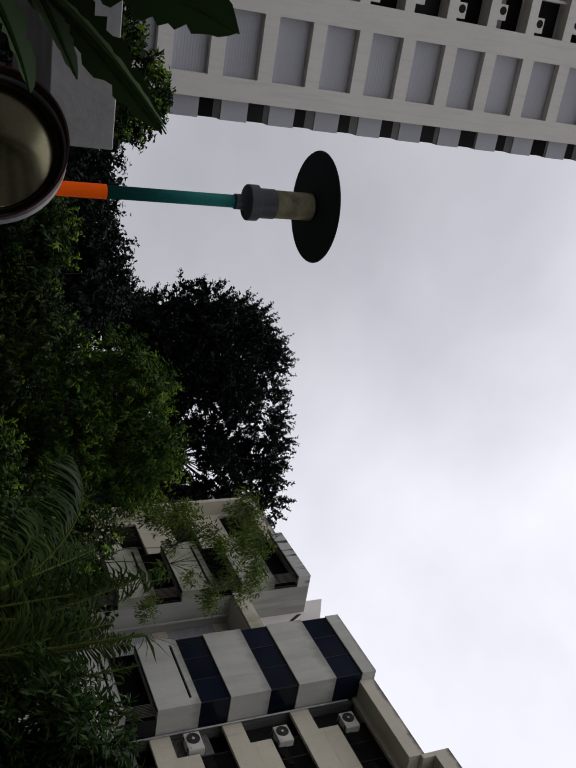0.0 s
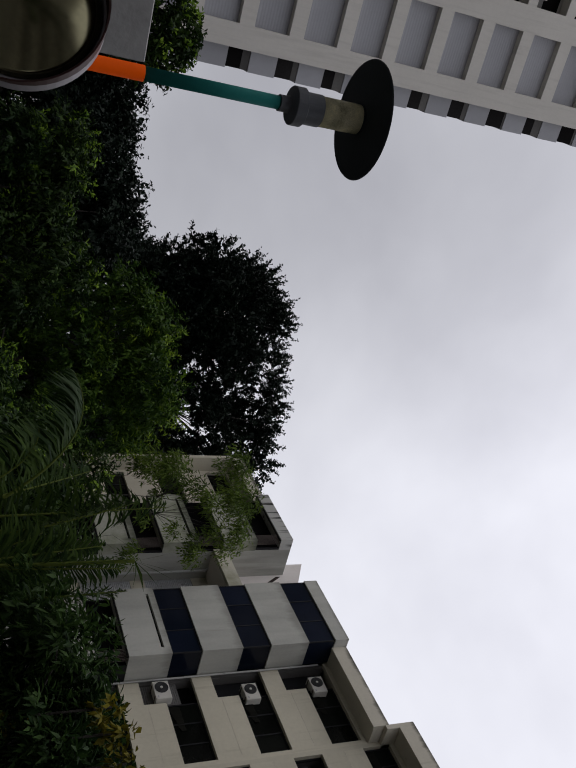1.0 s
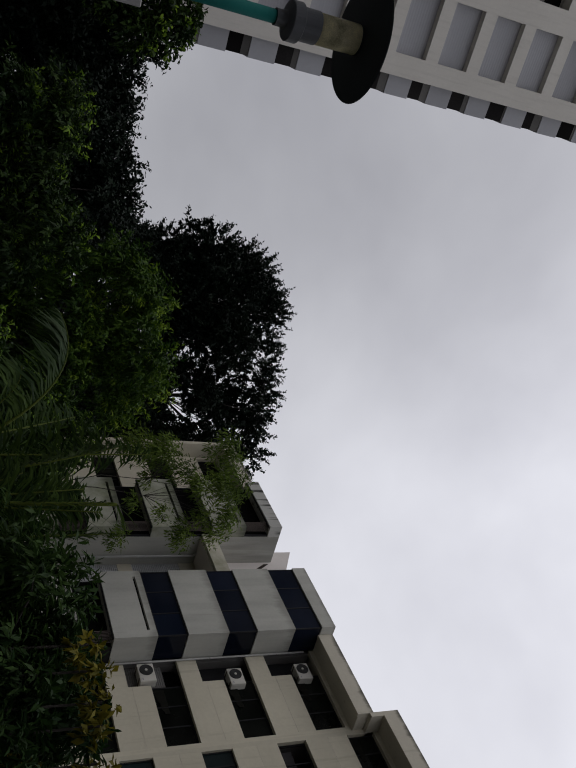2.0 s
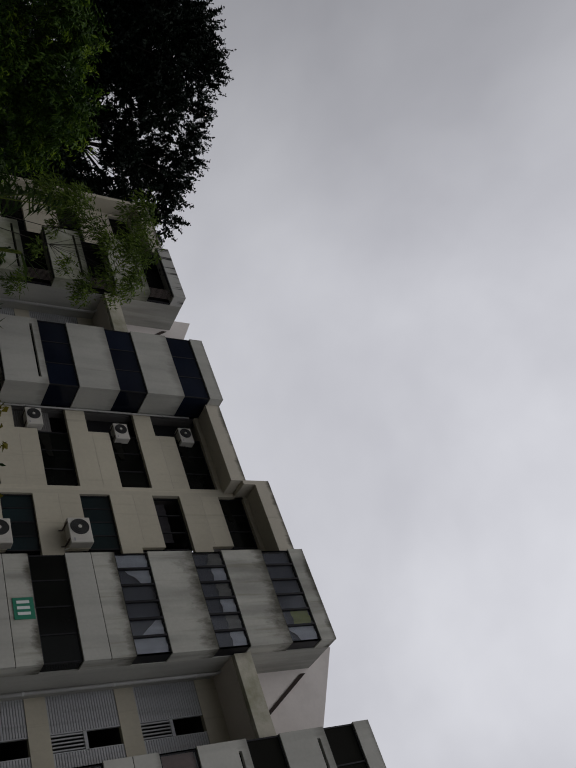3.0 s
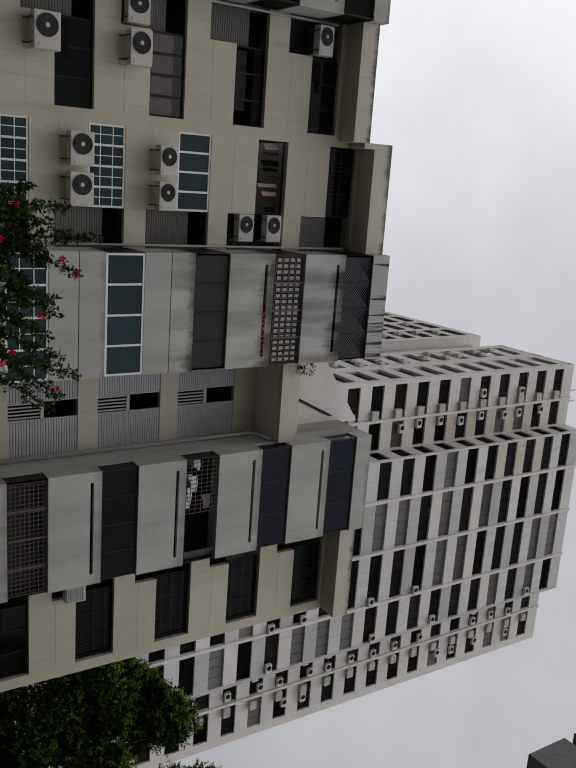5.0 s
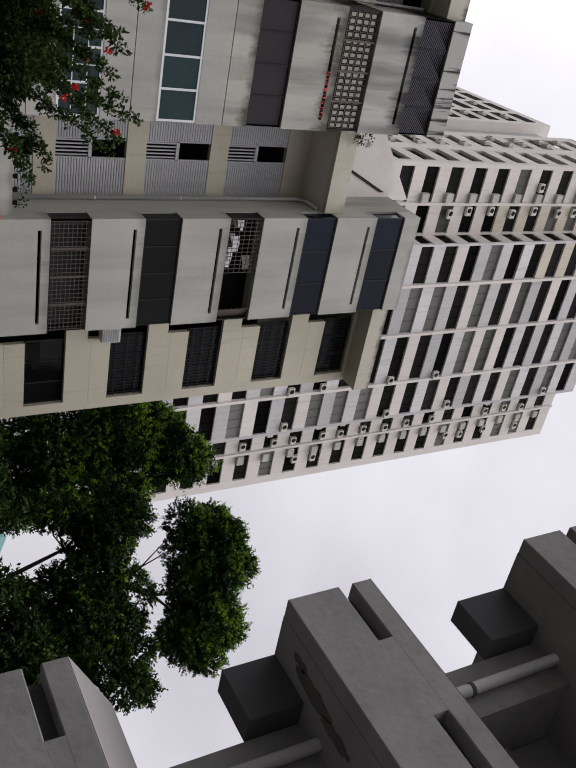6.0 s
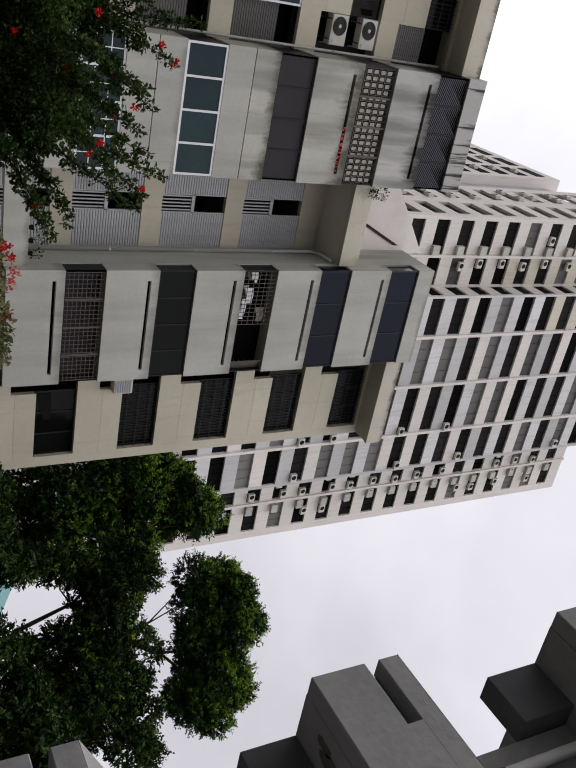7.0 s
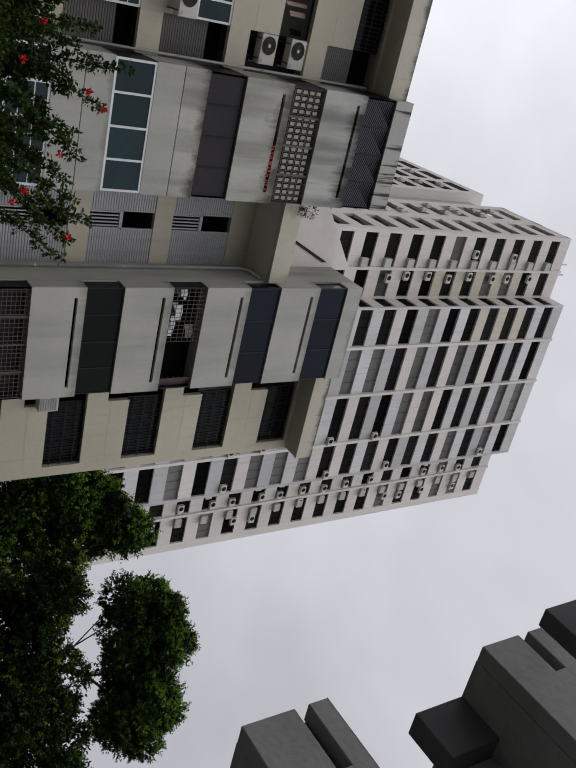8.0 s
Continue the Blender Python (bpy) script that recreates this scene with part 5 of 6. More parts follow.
def shoot_tree(name, label, base, lobes, material, seed, lit_tips=None, trunk_r=0.25, fork=0.45, category="tree", **kw):
    """A tree whose lobes are built of leafy shoots, with paler leaves on the outer tips that paint in the light from
    above.
    """
    old, lit_leaves = shoots(lobes, seed=seed, **kw)
    t = tree(name, label, base, lobes, 0, 0, 0, material, seed, trunk_r, fork, category=category, crown=(old, len(old) // 4))
    if lit_tips and len(lit_leaves):
        part("young_leaves", leaf_mesh("young_leaves", lit_leaves, len(lit_leaves) // 4, lit_tips), None, t, "paler leaves on the upper outer shoots, top light in their colour")
    return t


def at_spots(d, rows, seed=0, dd=1.0, size=1.0):
    """Lobes from rows (azimuth, slope, radius) about the distance d."""
    rnd = random.Random(seed)
    return [(spot(az, s, d + rnd.uniform(-dd, dd)), r * size, 0.9) for az, s, r in rows]


c1 = at_spots(46, ((-71.6, 0.25, 1.0), (-71.9, 0.28, 0.9), (-72.7, 0.315, 0.9), (-72.2, 0.348, 0.9), (-71.5, 0.38, 0.95), (-70.6, 0.405, 0.95), (-69.2, 0.42, 0.9), (-67.8, 0.427, 0.95), (-66.0, 0.42, 0.9), (-64.0, 0.423, 0.95), (-62.3, 0.425, 0.9), (-60.8, 0.42, 0.9), (-59.4, 0.414, 0.8), (-58.0, 0.42, 0.6), (-57.0, 0.412, 0.6), (-57.4, 0.385, 0.8)), 2, 2)
c1 += blob(-71.5, -66, 0.18, 0.41, 46, 46, 1.25, 1, 2.5) + blob(-66, -57, 0.18, 0.28, 46, 26, 1.4, 2, 3) + blob(-66, -57.5, 0.28, 0.41, 46, 30, 0.85, 22, 2)
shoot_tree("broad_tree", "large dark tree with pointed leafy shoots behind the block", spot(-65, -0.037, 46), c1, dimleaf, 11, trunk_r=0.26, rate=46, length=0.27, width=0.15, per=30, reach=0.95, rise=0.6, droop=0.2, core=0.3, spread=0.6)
c2 = at_spots(32, ((-84.2, 0.222, 0.7), (-82.5, 0.203, 0.75), (-80.5, 0.2, 0.75), (-78.7, 0.206, 0.75), (-76.5, 0.212, 0.75), (-74.6, 0.218, 0.7), (-73.2, 0.215, 0.7)), 3, 1.5)
c2 += blob(-80, -72.5, 0.05, 0.19, 32, 30, 1.15, 3, 2) + blob(-90, -80, 0.05, 0.185, 32, 34, 1.2, 33, 2) + blob(-74, -60, -0.02, 0.2, 30, 40, 1.3, 37, 1.5)
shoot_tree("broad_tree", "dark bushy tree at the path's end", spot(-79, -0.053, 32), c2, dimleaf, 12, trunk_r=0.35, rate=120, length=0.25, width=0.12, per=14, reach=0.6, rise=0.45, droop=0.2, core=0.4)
cg = at_spots(29, ((-87.9, 0.245, 0.6), (-86.8, 0.262, 0.55), (-85.5, 0.255, 0.55), (-84.6, 0.25, 0.5), (-86.0, 0.225, 0.7), (-88.4, 0.2, 0.8), (-84.7, 0.215, 0.6), (-86.4, 0.18, 0.8), (-89.8, 0.22, 0.8)), 13, 0.5)
shoot_tree("broad_tree", "green tree with large leaf rosettes beside the dark one", spot(-87, -0.06, 29), cg, olvleaf, 31, litleaf, trunk_r=0.2, rate=190, length=0.28, width=0.12, per=10, reach=0.3, rise=0.2, droop=0.2, core=0.35, lit_share=0.25)
c3 = at_spots(17, ((-70.4, 0.222, 0.4), (-69.3, 0.247, 0.42), (-68.0, 0.268, 0.45), (-66.2, 0.262, 0.45), (-64.2, 0.272, 0.48), (-62.5, 0.273, 0.45), (-61.2, 0.255, 0.42), (-60.4, 0.225, 0.42), (-67.4, 0.222, 0.5), (-64.8, 0.226, 0.5), (-62.4, 0.222, 0.48), (-69.4, 0.19, 0.5), (-66.2, 0.18, 0.55), (-63.3, 0.178, 0.5), (-60.6, 0.172, 0.48), (-68.2, 0.14, 0.5), (-64.9, 0.132, 0.55), (-61.8, 0.125, 0.5), (-60.0, 0.1, 0.5)), 4, 0.7, 0.9) + blob(-69.5, -59.5, 0.03, 0.16, 17.8, 14, 0.55, 4, 0.7)
shoot_tree("young_tree", "light green tree with long drooping leaves", spot(-64.5, -0.1, 17), c3, brtleaf, 13, litlime, trunk_r=0.16, rate=380, length=0.16, width=0.048, per=16, reach=0.36, rise=0.25, droop=0.55, core=0.35, lit_share=0.34)
c4 = at_spots(14, ((-79.7, 0.142, 0.36), (-78.0, 0.15, 0.36), (-76.6, 0.143, 0.4), (-75.2, 0.12, 0.4), (-73.6, 0.135, 0.38), (-72.2, 0.155, 0.4), (-70.9, 0.162, 0.36), (-79.0, 0.09, 0.45), (-76.4, 0.085, 0.45), (-73.8, 0.075, 0.45), (-71.4, 0.1, 0.45), (-69.6, 0.12, 0.4), (-78.0, 0.03, 0.5), (-75.0, 0.02, 0.5), (-72.0, 0.03, 0.5), (-69.4, 0.05, 0.5)), 5, 0.5) + blob(-80, -69, -0.07, 0.02, 14.3, 14, 0.55, 5, 0.7)
shoot_tree("young_tree", "olive green bushy tree beside the path", spot(-74, -0.12, 14), c4, olvleaf, 14, litleaf, trunk_r=0.14, rate=420, length=0.14, width=0.048, per=15, reach=0.3, rise=0.3, droop=0.45, core=0.35, lit_share=0.32)
c5 = blob(-69, -57, -0.07, 0.09, 13.4, 26, 0.5, 6, 0.9) + blob(-62, -56, 0.0, 0.15, 15, 18, 0.48, 66, 0.8) + at_spots(15.5, ((-58.4, 0.2, 0.34), (-59.4, 0.17, 0.34), (-57.4, 0.19, 0.32), (-58.2, 0.145, 0.36)), 5, 0.4)
shoot_tree("young_tree", "dark green bushy tree under the lighter one", spot(-63, -0.13, 13), c5, olvleaf, 15, litleaf, trunk_r=0.12, rate=420, length=0.13, width=0.048, per=14, reach=0.28, rise=0.3, droop=0.35, core=0.4, lit_share=0.35)
c6 = at_spots(31, ((39.4, 0.408, 0.62), (38.5, 0.387, 0.77), (37.0, 0.365, 0.86), (40.2, 0.392, 0.45), (35.8, 0.348, 0.76), (39.4, 0.365, 0.8), (37.4, 0.325, 0.95), (39.6, 0.339, 0.7), (35.2, 0.311, 0.94), (38.2, 0.292, 1.0), (40.8, 0.317, 0.55), (36.3, 0.266, 1.1), (39.0, 0.261, 0.95), (41.0, 0.28, 0.65), (37.4, 0.229, 1.05), (40.0, 0.218, 0.9), (41.3, 0.243, 0.6), (38.5, 0.193, 1.05), (40.7, 0.177, 0.8), (36.0, 0.2, 1.1), (36.8, 0.15, 1.1), (39.4, 0.13, 1.0)), 7, 0.8)
shoot_tree("broad_tree", "green tree at the end of the block", spot(38, -0.055, 31), c6, midleaf, 16, litleaf, trunk_r=0.28, rate=420, length=0.16, width=0.075, per=15, reach=0.34, rise=0.3, droop=0.1, core=0.35, lit_share=0.75)
c7 = at_spots(27, ((44.0, 0.378, 0.66), (44.2, 0.409, 0.6), (45.4, 0.424, 0.63), (47.7, 0.435, 0.53), (46.3, 0.409, 0.82), (45.9, 0.372, 0.72), (47.8, 0.386, 0.63), (48.3, 0.414, 0.48), (47.4, 0.36, 0.42), (49.7, 0.378, 0.63), (50.4, 0.403, 0.52), (51.8, 0.401, 0.5), (51.4, 0.376, 0.8), (50.4, 0.352, 0.58), (52.4, 0.35, 0.58), (53.1, 0.368, 0.5), (52.0, 0.337, 0.42), (50.7, 0.337, 0.36), (48.2, 0.35, 0.4), (49.2, 0.349, 0.36), (51.3, 0.326, 0.34)), 8, 0.5, 1.17)
shoot_tree("round_tree", "round-crowned tree with open forking limbs", spot(44.6, -0.063, 27), c7, midleaf, 17, litleaf, trunk_r=0.17, fork=0.6, rate=850, length=0.11, width=0.052, per=16, reach=0.22, rise=0.35, droop=0.05, core=0.3, lit_share=0.75)
c8 = at_spots(25.5, ((42.9, 0.312, 0.5), (43.6, 0.278, 0.75), (45.8, 0.264, 0.7), (47.3, 0.25, 0.8), (49.5, 0.227, 0.8), (50.1, 0.268, 0.62), (49.7, 0.288, 0.36), (53.6, 0.268, 0.58), (53.3, 0.28, 0.35), (51.4, 0.241, 0.8), (46.0, 0.225, 0.45), (49.5, 0.199, 0.65), (51.7, 0.204, 0.7), (48.4, 0.262, 0.7), (42.3, 0.246, 0.5)), 9, 0.6, 1.12)
c8 += at_spots(25.5, ((42.2, 0.313, 0.4), (41.2, 0.291, 0.55), (42.9, 0.256, 0.62), (41.8, 0.224, 0.6), (43.6, 0.3, 0.36), (44.6, 0.246, 0.55), (47.9, 0.22, 0.55), (50.5, 0.202, 0.65), (48.9, 0.179, 0.55), (41.3, 0.203, 0.5), (51.7, 0.294, 0.33), (54.3, 0.289, 0.3), (52.9, 0.184, 0.6), (51.3, 0.152, 0.65), (46.9, 0.192, 0.5), (47.4, 0.174, 0.5), (45.7, 0.205, 0.32), (46.2, 0.165, 0.42), (46.9, 0.3, 0.33), (48.1, 0.31, 0.3)), 19, 0.6)
shoot_tree("broad_tree", "dark leafy tree below the round crown", spot(47, -0.07, 25.5), c8, olvleaf, 18, litleaf, trunk_r=0.22, rate=560, length=0.14, width=0.065, per=14, reach=0.26, rise=0.3, droop=0.1, core=0.4, lit_share=0.2)
c8 = blob(34.5, 42, -0.03, 0.14, 24, 28, 0.9, 9, 1.5) + blob(48.5, 58, 0.0, 0.15, 24, 44, 0.85, 99, 1.5) + blob(42, 48, -0.03, 0.09, 24, 14, 0.7, 98, 1.0) + at_spots(23, ((49.6, 0.168, 0.6), (50.8, 0.164, 0.65), (49.8, 0.13, 0.7), (52.5, 0.175, 0.6), (46.2, 0.14, 0.5), (48.8, 0.147, 0.65), (45.2, 0.138, 0.36), (41.0, 0.165, 0.45), (40.6, 0.145, 0.6)), 12, 0.4)
shoot_tree("low_tree", "low dense tree in deep shade under the crowns", spot(50, -0.075, 24), c8, olvleaf, 28, trunk_r=0.2, rate=240, length=0.22, width=0.10, per=12, reach=0.4, rise=0.3, droop=0.3, core=0.4)

# ------------------------------------------------------------ lamp and mirror on a painted pole
LX, LY = -5.11, 1.265
lamp = thing("street_lamp", "garden lamp with a wide dark hat on a teal pole", "street lamp", at=(LX, LY, 0))
part("pole", tube([(LX, LY, 2.76), (LX, LY, 3.55)], 0.038, 0.038, 20), teal, lamp, "teal painted pole", smooth=True)
part("pole_foot", tube([(LX, LY, 0), (LX, LY, 2.76)], 0.042, 0.042, 20), orange, lamp, "orange painted pole", smooth=True)
part("collar", lathe([(0.046, 0), (0.046, 0.05), (0.05, 0.06), (0.104, 0.075), (0.108, 0.08), (0.108, 0.14), (0.1, 0.145), (0.09, 0.15), (0.09, 0.25)], (LX, LY, 3.53), 36), lampg, lamp, smooth=False)
# mottled pale yellow paints the highlights of the clear glass
part("lantern", lathe([(0.085, 0), (0.085, 0.34)], (LX, LY, 3.78), 36), mat("lantern_glass_highlights", (0.72, 0.66, 0.42), 0.15, 9.0, 0.6, 0.0), lamp, "lamp glass with yellow-white highlights in its colour", smooth=True)
part("hat", lathe([(0.10, -0.02), (0.34, 0.0), (0.345, 0.008), (0.12, 0.10), (0.02, 0.12)], (LX, LY, 4.06), 64), lampd, lamp, "wide dark metal hat")
part("lantern_cap", lathe([(0.088, 0), (0.088, 0.03)], (LX, LY, 4.03), 24), lampd, lamp)

mirror_at = Vector((-5.03, 1.05, 2.12))
mirror = thing("convex_mirror", "round convex traffic mirror with a dark hood on the lamp pole", "traffic mirror", at=tuple(mirror_at))
facing = Vector((0.84, -0.53, -0.12)).normalized()
turn = facing.to_track_quat("Z", "Y").to_matrix().to_4x4()
to_world = Matrix.Translation(mirror_at) @ turn


def placed(vf, m):
    return [m @ Vector(p) for p in vf[0]], vf[1]


MR = 0.37
# olive-brown base puts the reflected tone into the mirror's colour
part("mirror_face", placed(lathe([(MR * k / 10, -0.10 * (k / 10) ** 2) for k in range(1, 11)], (0, 0, 0.085), 48), to_world), mat("mirror_silver", (0.27, 0.25, 0.15), 0.2, 3.0, 0.3, 0.0, metal=1.0), mirror, "dull mirror surface tinted with the brownish tone it reflects", smooth=True)
part("rim", placed(lathe([(MR + 0.012, -0.10), (MR + 0.03, -0.09), (MR + 0.03, 0.0), (MR + 0.012, 0.0), (MR + 0.006, -0.08)], (0, 0, 0), 56), to_world), rimw, mirror, "grey plastic rim")
part("back_shell", placed(lathe([(MR + 0.01, -0.09), (MR * 0.7, -0.16), (MR * 0.2, -0.19)], (0, 0, 0), 40), to_world), rimw, mirror)
hv, hf = [], []
up_local = (turn.to_3x3().inverted() @ Vector((0.1, -0.5, 0.85))).normalized()
a0 = math.atan2(up_local.y, up_local.x)
for k in range(33):
    a = a0 + radians(-125 + 250 * k / 32)
    dpt = 0.085 * math.cos(radians(-90 + 180 * k / 32)) + 0.01
    for r, h in ((MR + 0.032, -0.02), (MR + 0.036, dpt), (MR + 0.026, dpt), (MR + 0.022, -0.02)):
        hv.append(to_world @ Vector((r * math.cos(a), r * math.sin(a), h)))
    if k:
        q = 4 * k
        hf += [(q - 4 + i, q + i, q + (i + 1) % 4, q - 4 + (i + 1) % 4) for i in range(4)]
part("hood", (hv, hf), hood, mirror, "dark red plastic hood")
part("clamp", boxes((LX - 0.06, LX + 0.1, LY - 0.06, LY + 0.06, 2.2, 2.3)), steel, mirror)

# ------------------------------------------------------------ air conditioners on the block
AW, AH, AD = 0.92, 0.68, 0.34
unit = thing("air_conditioner", "off-white outdoor air conditioner unit on a steel bracket", "air conditioner", "air conditioners on the block")
part("casing", boxes((-AW / 2, AW / 2, -AD, 0, 0, AH)), acw, unit, bevel=0.015)
fv = []
for r in (0.265, 0.2, 0.135):
    ring = lathe([(r, 0), (r + 0.012, 0), (r + 0.012, 0.014), (r, 0.014), (r, 0)], (0, 0, 0), 28)
    fv.append(ring)
spin = Matrix.Translation((-0.12, -AD - 0.002, AH / 2)) @ pose(0, 0, 0, 90, 0, 0)
part("fan_opening", placed(lathe([(0.285, 0), (0.285, 0.006), (0.01, 0.006)], (0, 0, 0), 28), spin), acd, unit, "dark round fan grille")
part("fan_ring", placed(join(*fv), Matrix.Translation((0, -0.008, 0)) @ spin), acr, unit)
part("fan_hub", placed(lathe([(0.06, 0), (0.055, 0.02), (0.01, 0.022)], (0, 0, 0), 16), Matrix.Translation((0, -0.01, 0)) @ spin), acw, unit)
part("side_cover", boxes((AW / 2 - 0.2, AW / 2 - 0.02, -AD - 0.006, -AD + 0.001, 0.06, AH - 0.06)), acw, unit)
part("badge", boxes((AW / 2 - 0.17, AW / 2 - 0.06, -AD - 0.009, -AD - 0.004, 0.1, 0.14)), greyal, unit)
for x in (-0.3, 0.3):
    part("bracket", boxes((x - 0.02, x + 0.02, -AD, 0.18, -0.04, -0.002), (x - 0.02, x + 0.02, 0.14, 0.18, -0.14, -0.04)), steel, unit)
part("hose", tube([(0.36, -0.05, 0.1), (0.44, -0.02, 0.04), (0.46, 0.1, -0.1)], 0.02, 0.02, 6), pipec, unit)
units = [(-3.02, 23.24, 8.42, 1.0, 1.12), (-3.98, 23.5, 11.0, 0.86, 0.95), (-2.95, 23.24, 10.99, 1.0, 0.93), (-4.0, 23.42, 17.17, 0.95, 0.78), (-0.22, 23.24, 9.38, 0.96, 0.96), (0.83, 23.24, 9.38, 0.96, 0.96), (-0.08, 23.24, 11.96, 0.9, 0.8), (0.9, 23.24, 11.96, 0.88, 0.78),
         (1.74, 23.64, 14.83, 0.9, 0.78), (1.74, 23.64, 15.83, 0.9, 0.78), (-15.76, 23.24, 8.44, 1.0, 1.05), (-15.78, 23.24, 10.98, 1.05, 1.1), (-20.95, 23.58, 10.35, 0.85, 0.85), (-20.52, 23.62, 13.6, 0.8, 0.82), (-20.52, 23.62, 16.3, 0.8, 0.82)]
unit.matrix_basis = pose(*units[0][:3])
for x, y, z, sx, sz in units[1:]:
    copy_thing(unit, pose(x, y, z) @ Matrix.Diagonal((sx, 1, sz, 1)))
tun = thing("air_conditioner", "small outdoor air conditioner unit on the tower", "air conditioner", "air conditioners on the tower")
part("casing", boxes((-0.4, 0.4, -0.3, 0, 0, 0.58)), acw, tun, bevel=0.02)
part("fan_opening", placed(lathe([(0.22, 0), (0.22, 0.01), (0.02, 0.01)], (0, 0, 0), 16), Matrix.Translation((-0.08, -0.302, 0.29)) @ pose(0, 0, 0, 90, 0, 0)), acd, tun)
rnd = random.Random(5)
spots = []
for i in range(1, 15):
    zt = 73.0 - 1.48 - i * 2.606
    for x, y, chance in ((18.4, 54.3, 0.3), (20.6, 54.3, 0.85), (41.3, 54.3, 0.55), (42.7, 54.3, 0.75), (44.1, 54.3, 0.85), (45.1, 54.3, 0.45), (30.9, 52.35, 0.15), (35.8, 52.35, 0.2), (39.7, 52.35, 0.4)):
        if rnd.random() < chance:
            spots.append((x + rnd.uniform(-0.2, 0.2), y - 0.02, zt - 1.3 + rnd.choice((0, 0, 0.6))))
for i in range(1, 13):
    for y in (60.2, 61.9):
        if rnd.random() < 0.8:
            spots.append((16.42, y + rnd.uniform(-0.3, 0.5), 73.0 - 1.48 - i * 2.606 - rnd.choice((1.3, 0.7)), 0, 0, -90))
    for y in (69.5, 74.2, 78.6):
        if rnd.random() < 0.6:
            spots.append((15.88, y + rnd.uniform(-0.5, 0.5), 73.0 - 1.6 - i * 2.606 - 1.25, 0, 0, -90))
tun.matrix_basis = pose(*spots[0])
for q in spots[1:]:
    copy_thing(tun, pose(*q))
for i in range(-1, 12):
    q = copy_thing(tun, pose(-43.0, -2.4 - 0.3 * (i % 2), 18.56 + i * 2.656, 0, 0, 90))
win_ac = thing("window_air_conditioner", "white louvred window air conditioner in the wall", "air conditioner", at=(12.85, 23.3, 9.45))
part("casing", boxes((12.62, 13.12, 23.12, 23.5, 9.45, 10.05)), acw, win_ac, bevel=0.012)
for i in range(7):
    part("louvre", boxes((12.66, 13.08, 23.105, 23.12, 9.5 + i * 0.075, 9.54 + i * 0.075)), greyal, win_ac)

# green block sign: the number becomes plain bars
sign = thing("block_sign", "green painted block sign with pale bars on the parapet", "sign", at=(-12.6, 22.2, 8.66))
SX, SZ = -12.97, 8.66
part("plate", boxes((SX, SX + 0.68, 22.176, 22.197, SZ, SZ + 0.58)), greens, sign)
for k in range(3):
    part("bar", boxes((SX + 0.1 + k * 0.18, SX + 0.19 + k * 0.18, 22.168, 22.175, SZ + 0.1, SZ + 0.46)), signw, sign)

# red pegs and a potted plant on the stained bay
pegs = thing("clothes_pegs", "row of red clothes pegs on the slotted parapet", "clothes pegs", at=(5.0, 22.2, 15.1))
rnd = random.Random(9)
for k in range(15):
    x = 4.2 + k * 0.09 + rnd.uniform(-0.03, 0.03)
    part("peg", boxes((x, x + rnd.uniform(0.02, 0.05), 22.185, 22.215, 15.20 - rnd.uniform(0, 0.04), 15.24 + rnd.uniform(0, 0.06))), redp, pegs)

# ledge across the stairwell with small pots
ledge = part("ledge", boxes((CR, DL, 22.5, 22.65, 5.85, 6.5)), greyp, block, bevel=0.006)
for k in range(7):
    px = CR + 0.25 + k * 0.36
    pot = thing("flower_pot", "small dark pot with a sparse plant on the stair ledge", "potted plant", "pots on the stair ledge", at=(px, 22.57, 6.5))
    part("pot", lathe([(0.05, 0), (0.075, 0.13), (0.06, 0.13)], (px, 22.57, 6.5), 10), acd, pot)
    v, n = leaves([((px, 22.57, 6.75), 0.13, 1.4)], 60, 0.08, 0.03, 200 + k)
    part("foliage", leaf_mesh("foliage", v, n, olvleaf), None, pot)
v, n = leaves([((6.15, 22.5, 17.25), 0.2, 1.3), ((6.2, 22.5, 17.0), 0.14, 1.0)], 200, 0.07, 0.035, 222)
wild = thing("wild_fig", "small plant growing from the mossy roof beam", "plant", at=(6.3, 22.6, 16.8))
part("foliage", leaf_mesh("foliage", v, n, olvleaf), None, wild)
part("stem", tube([(6.15, 22.6, 16.9), (6.16, 22.5, 17.3)], 0.015, 0.006, 6), bark, wild)


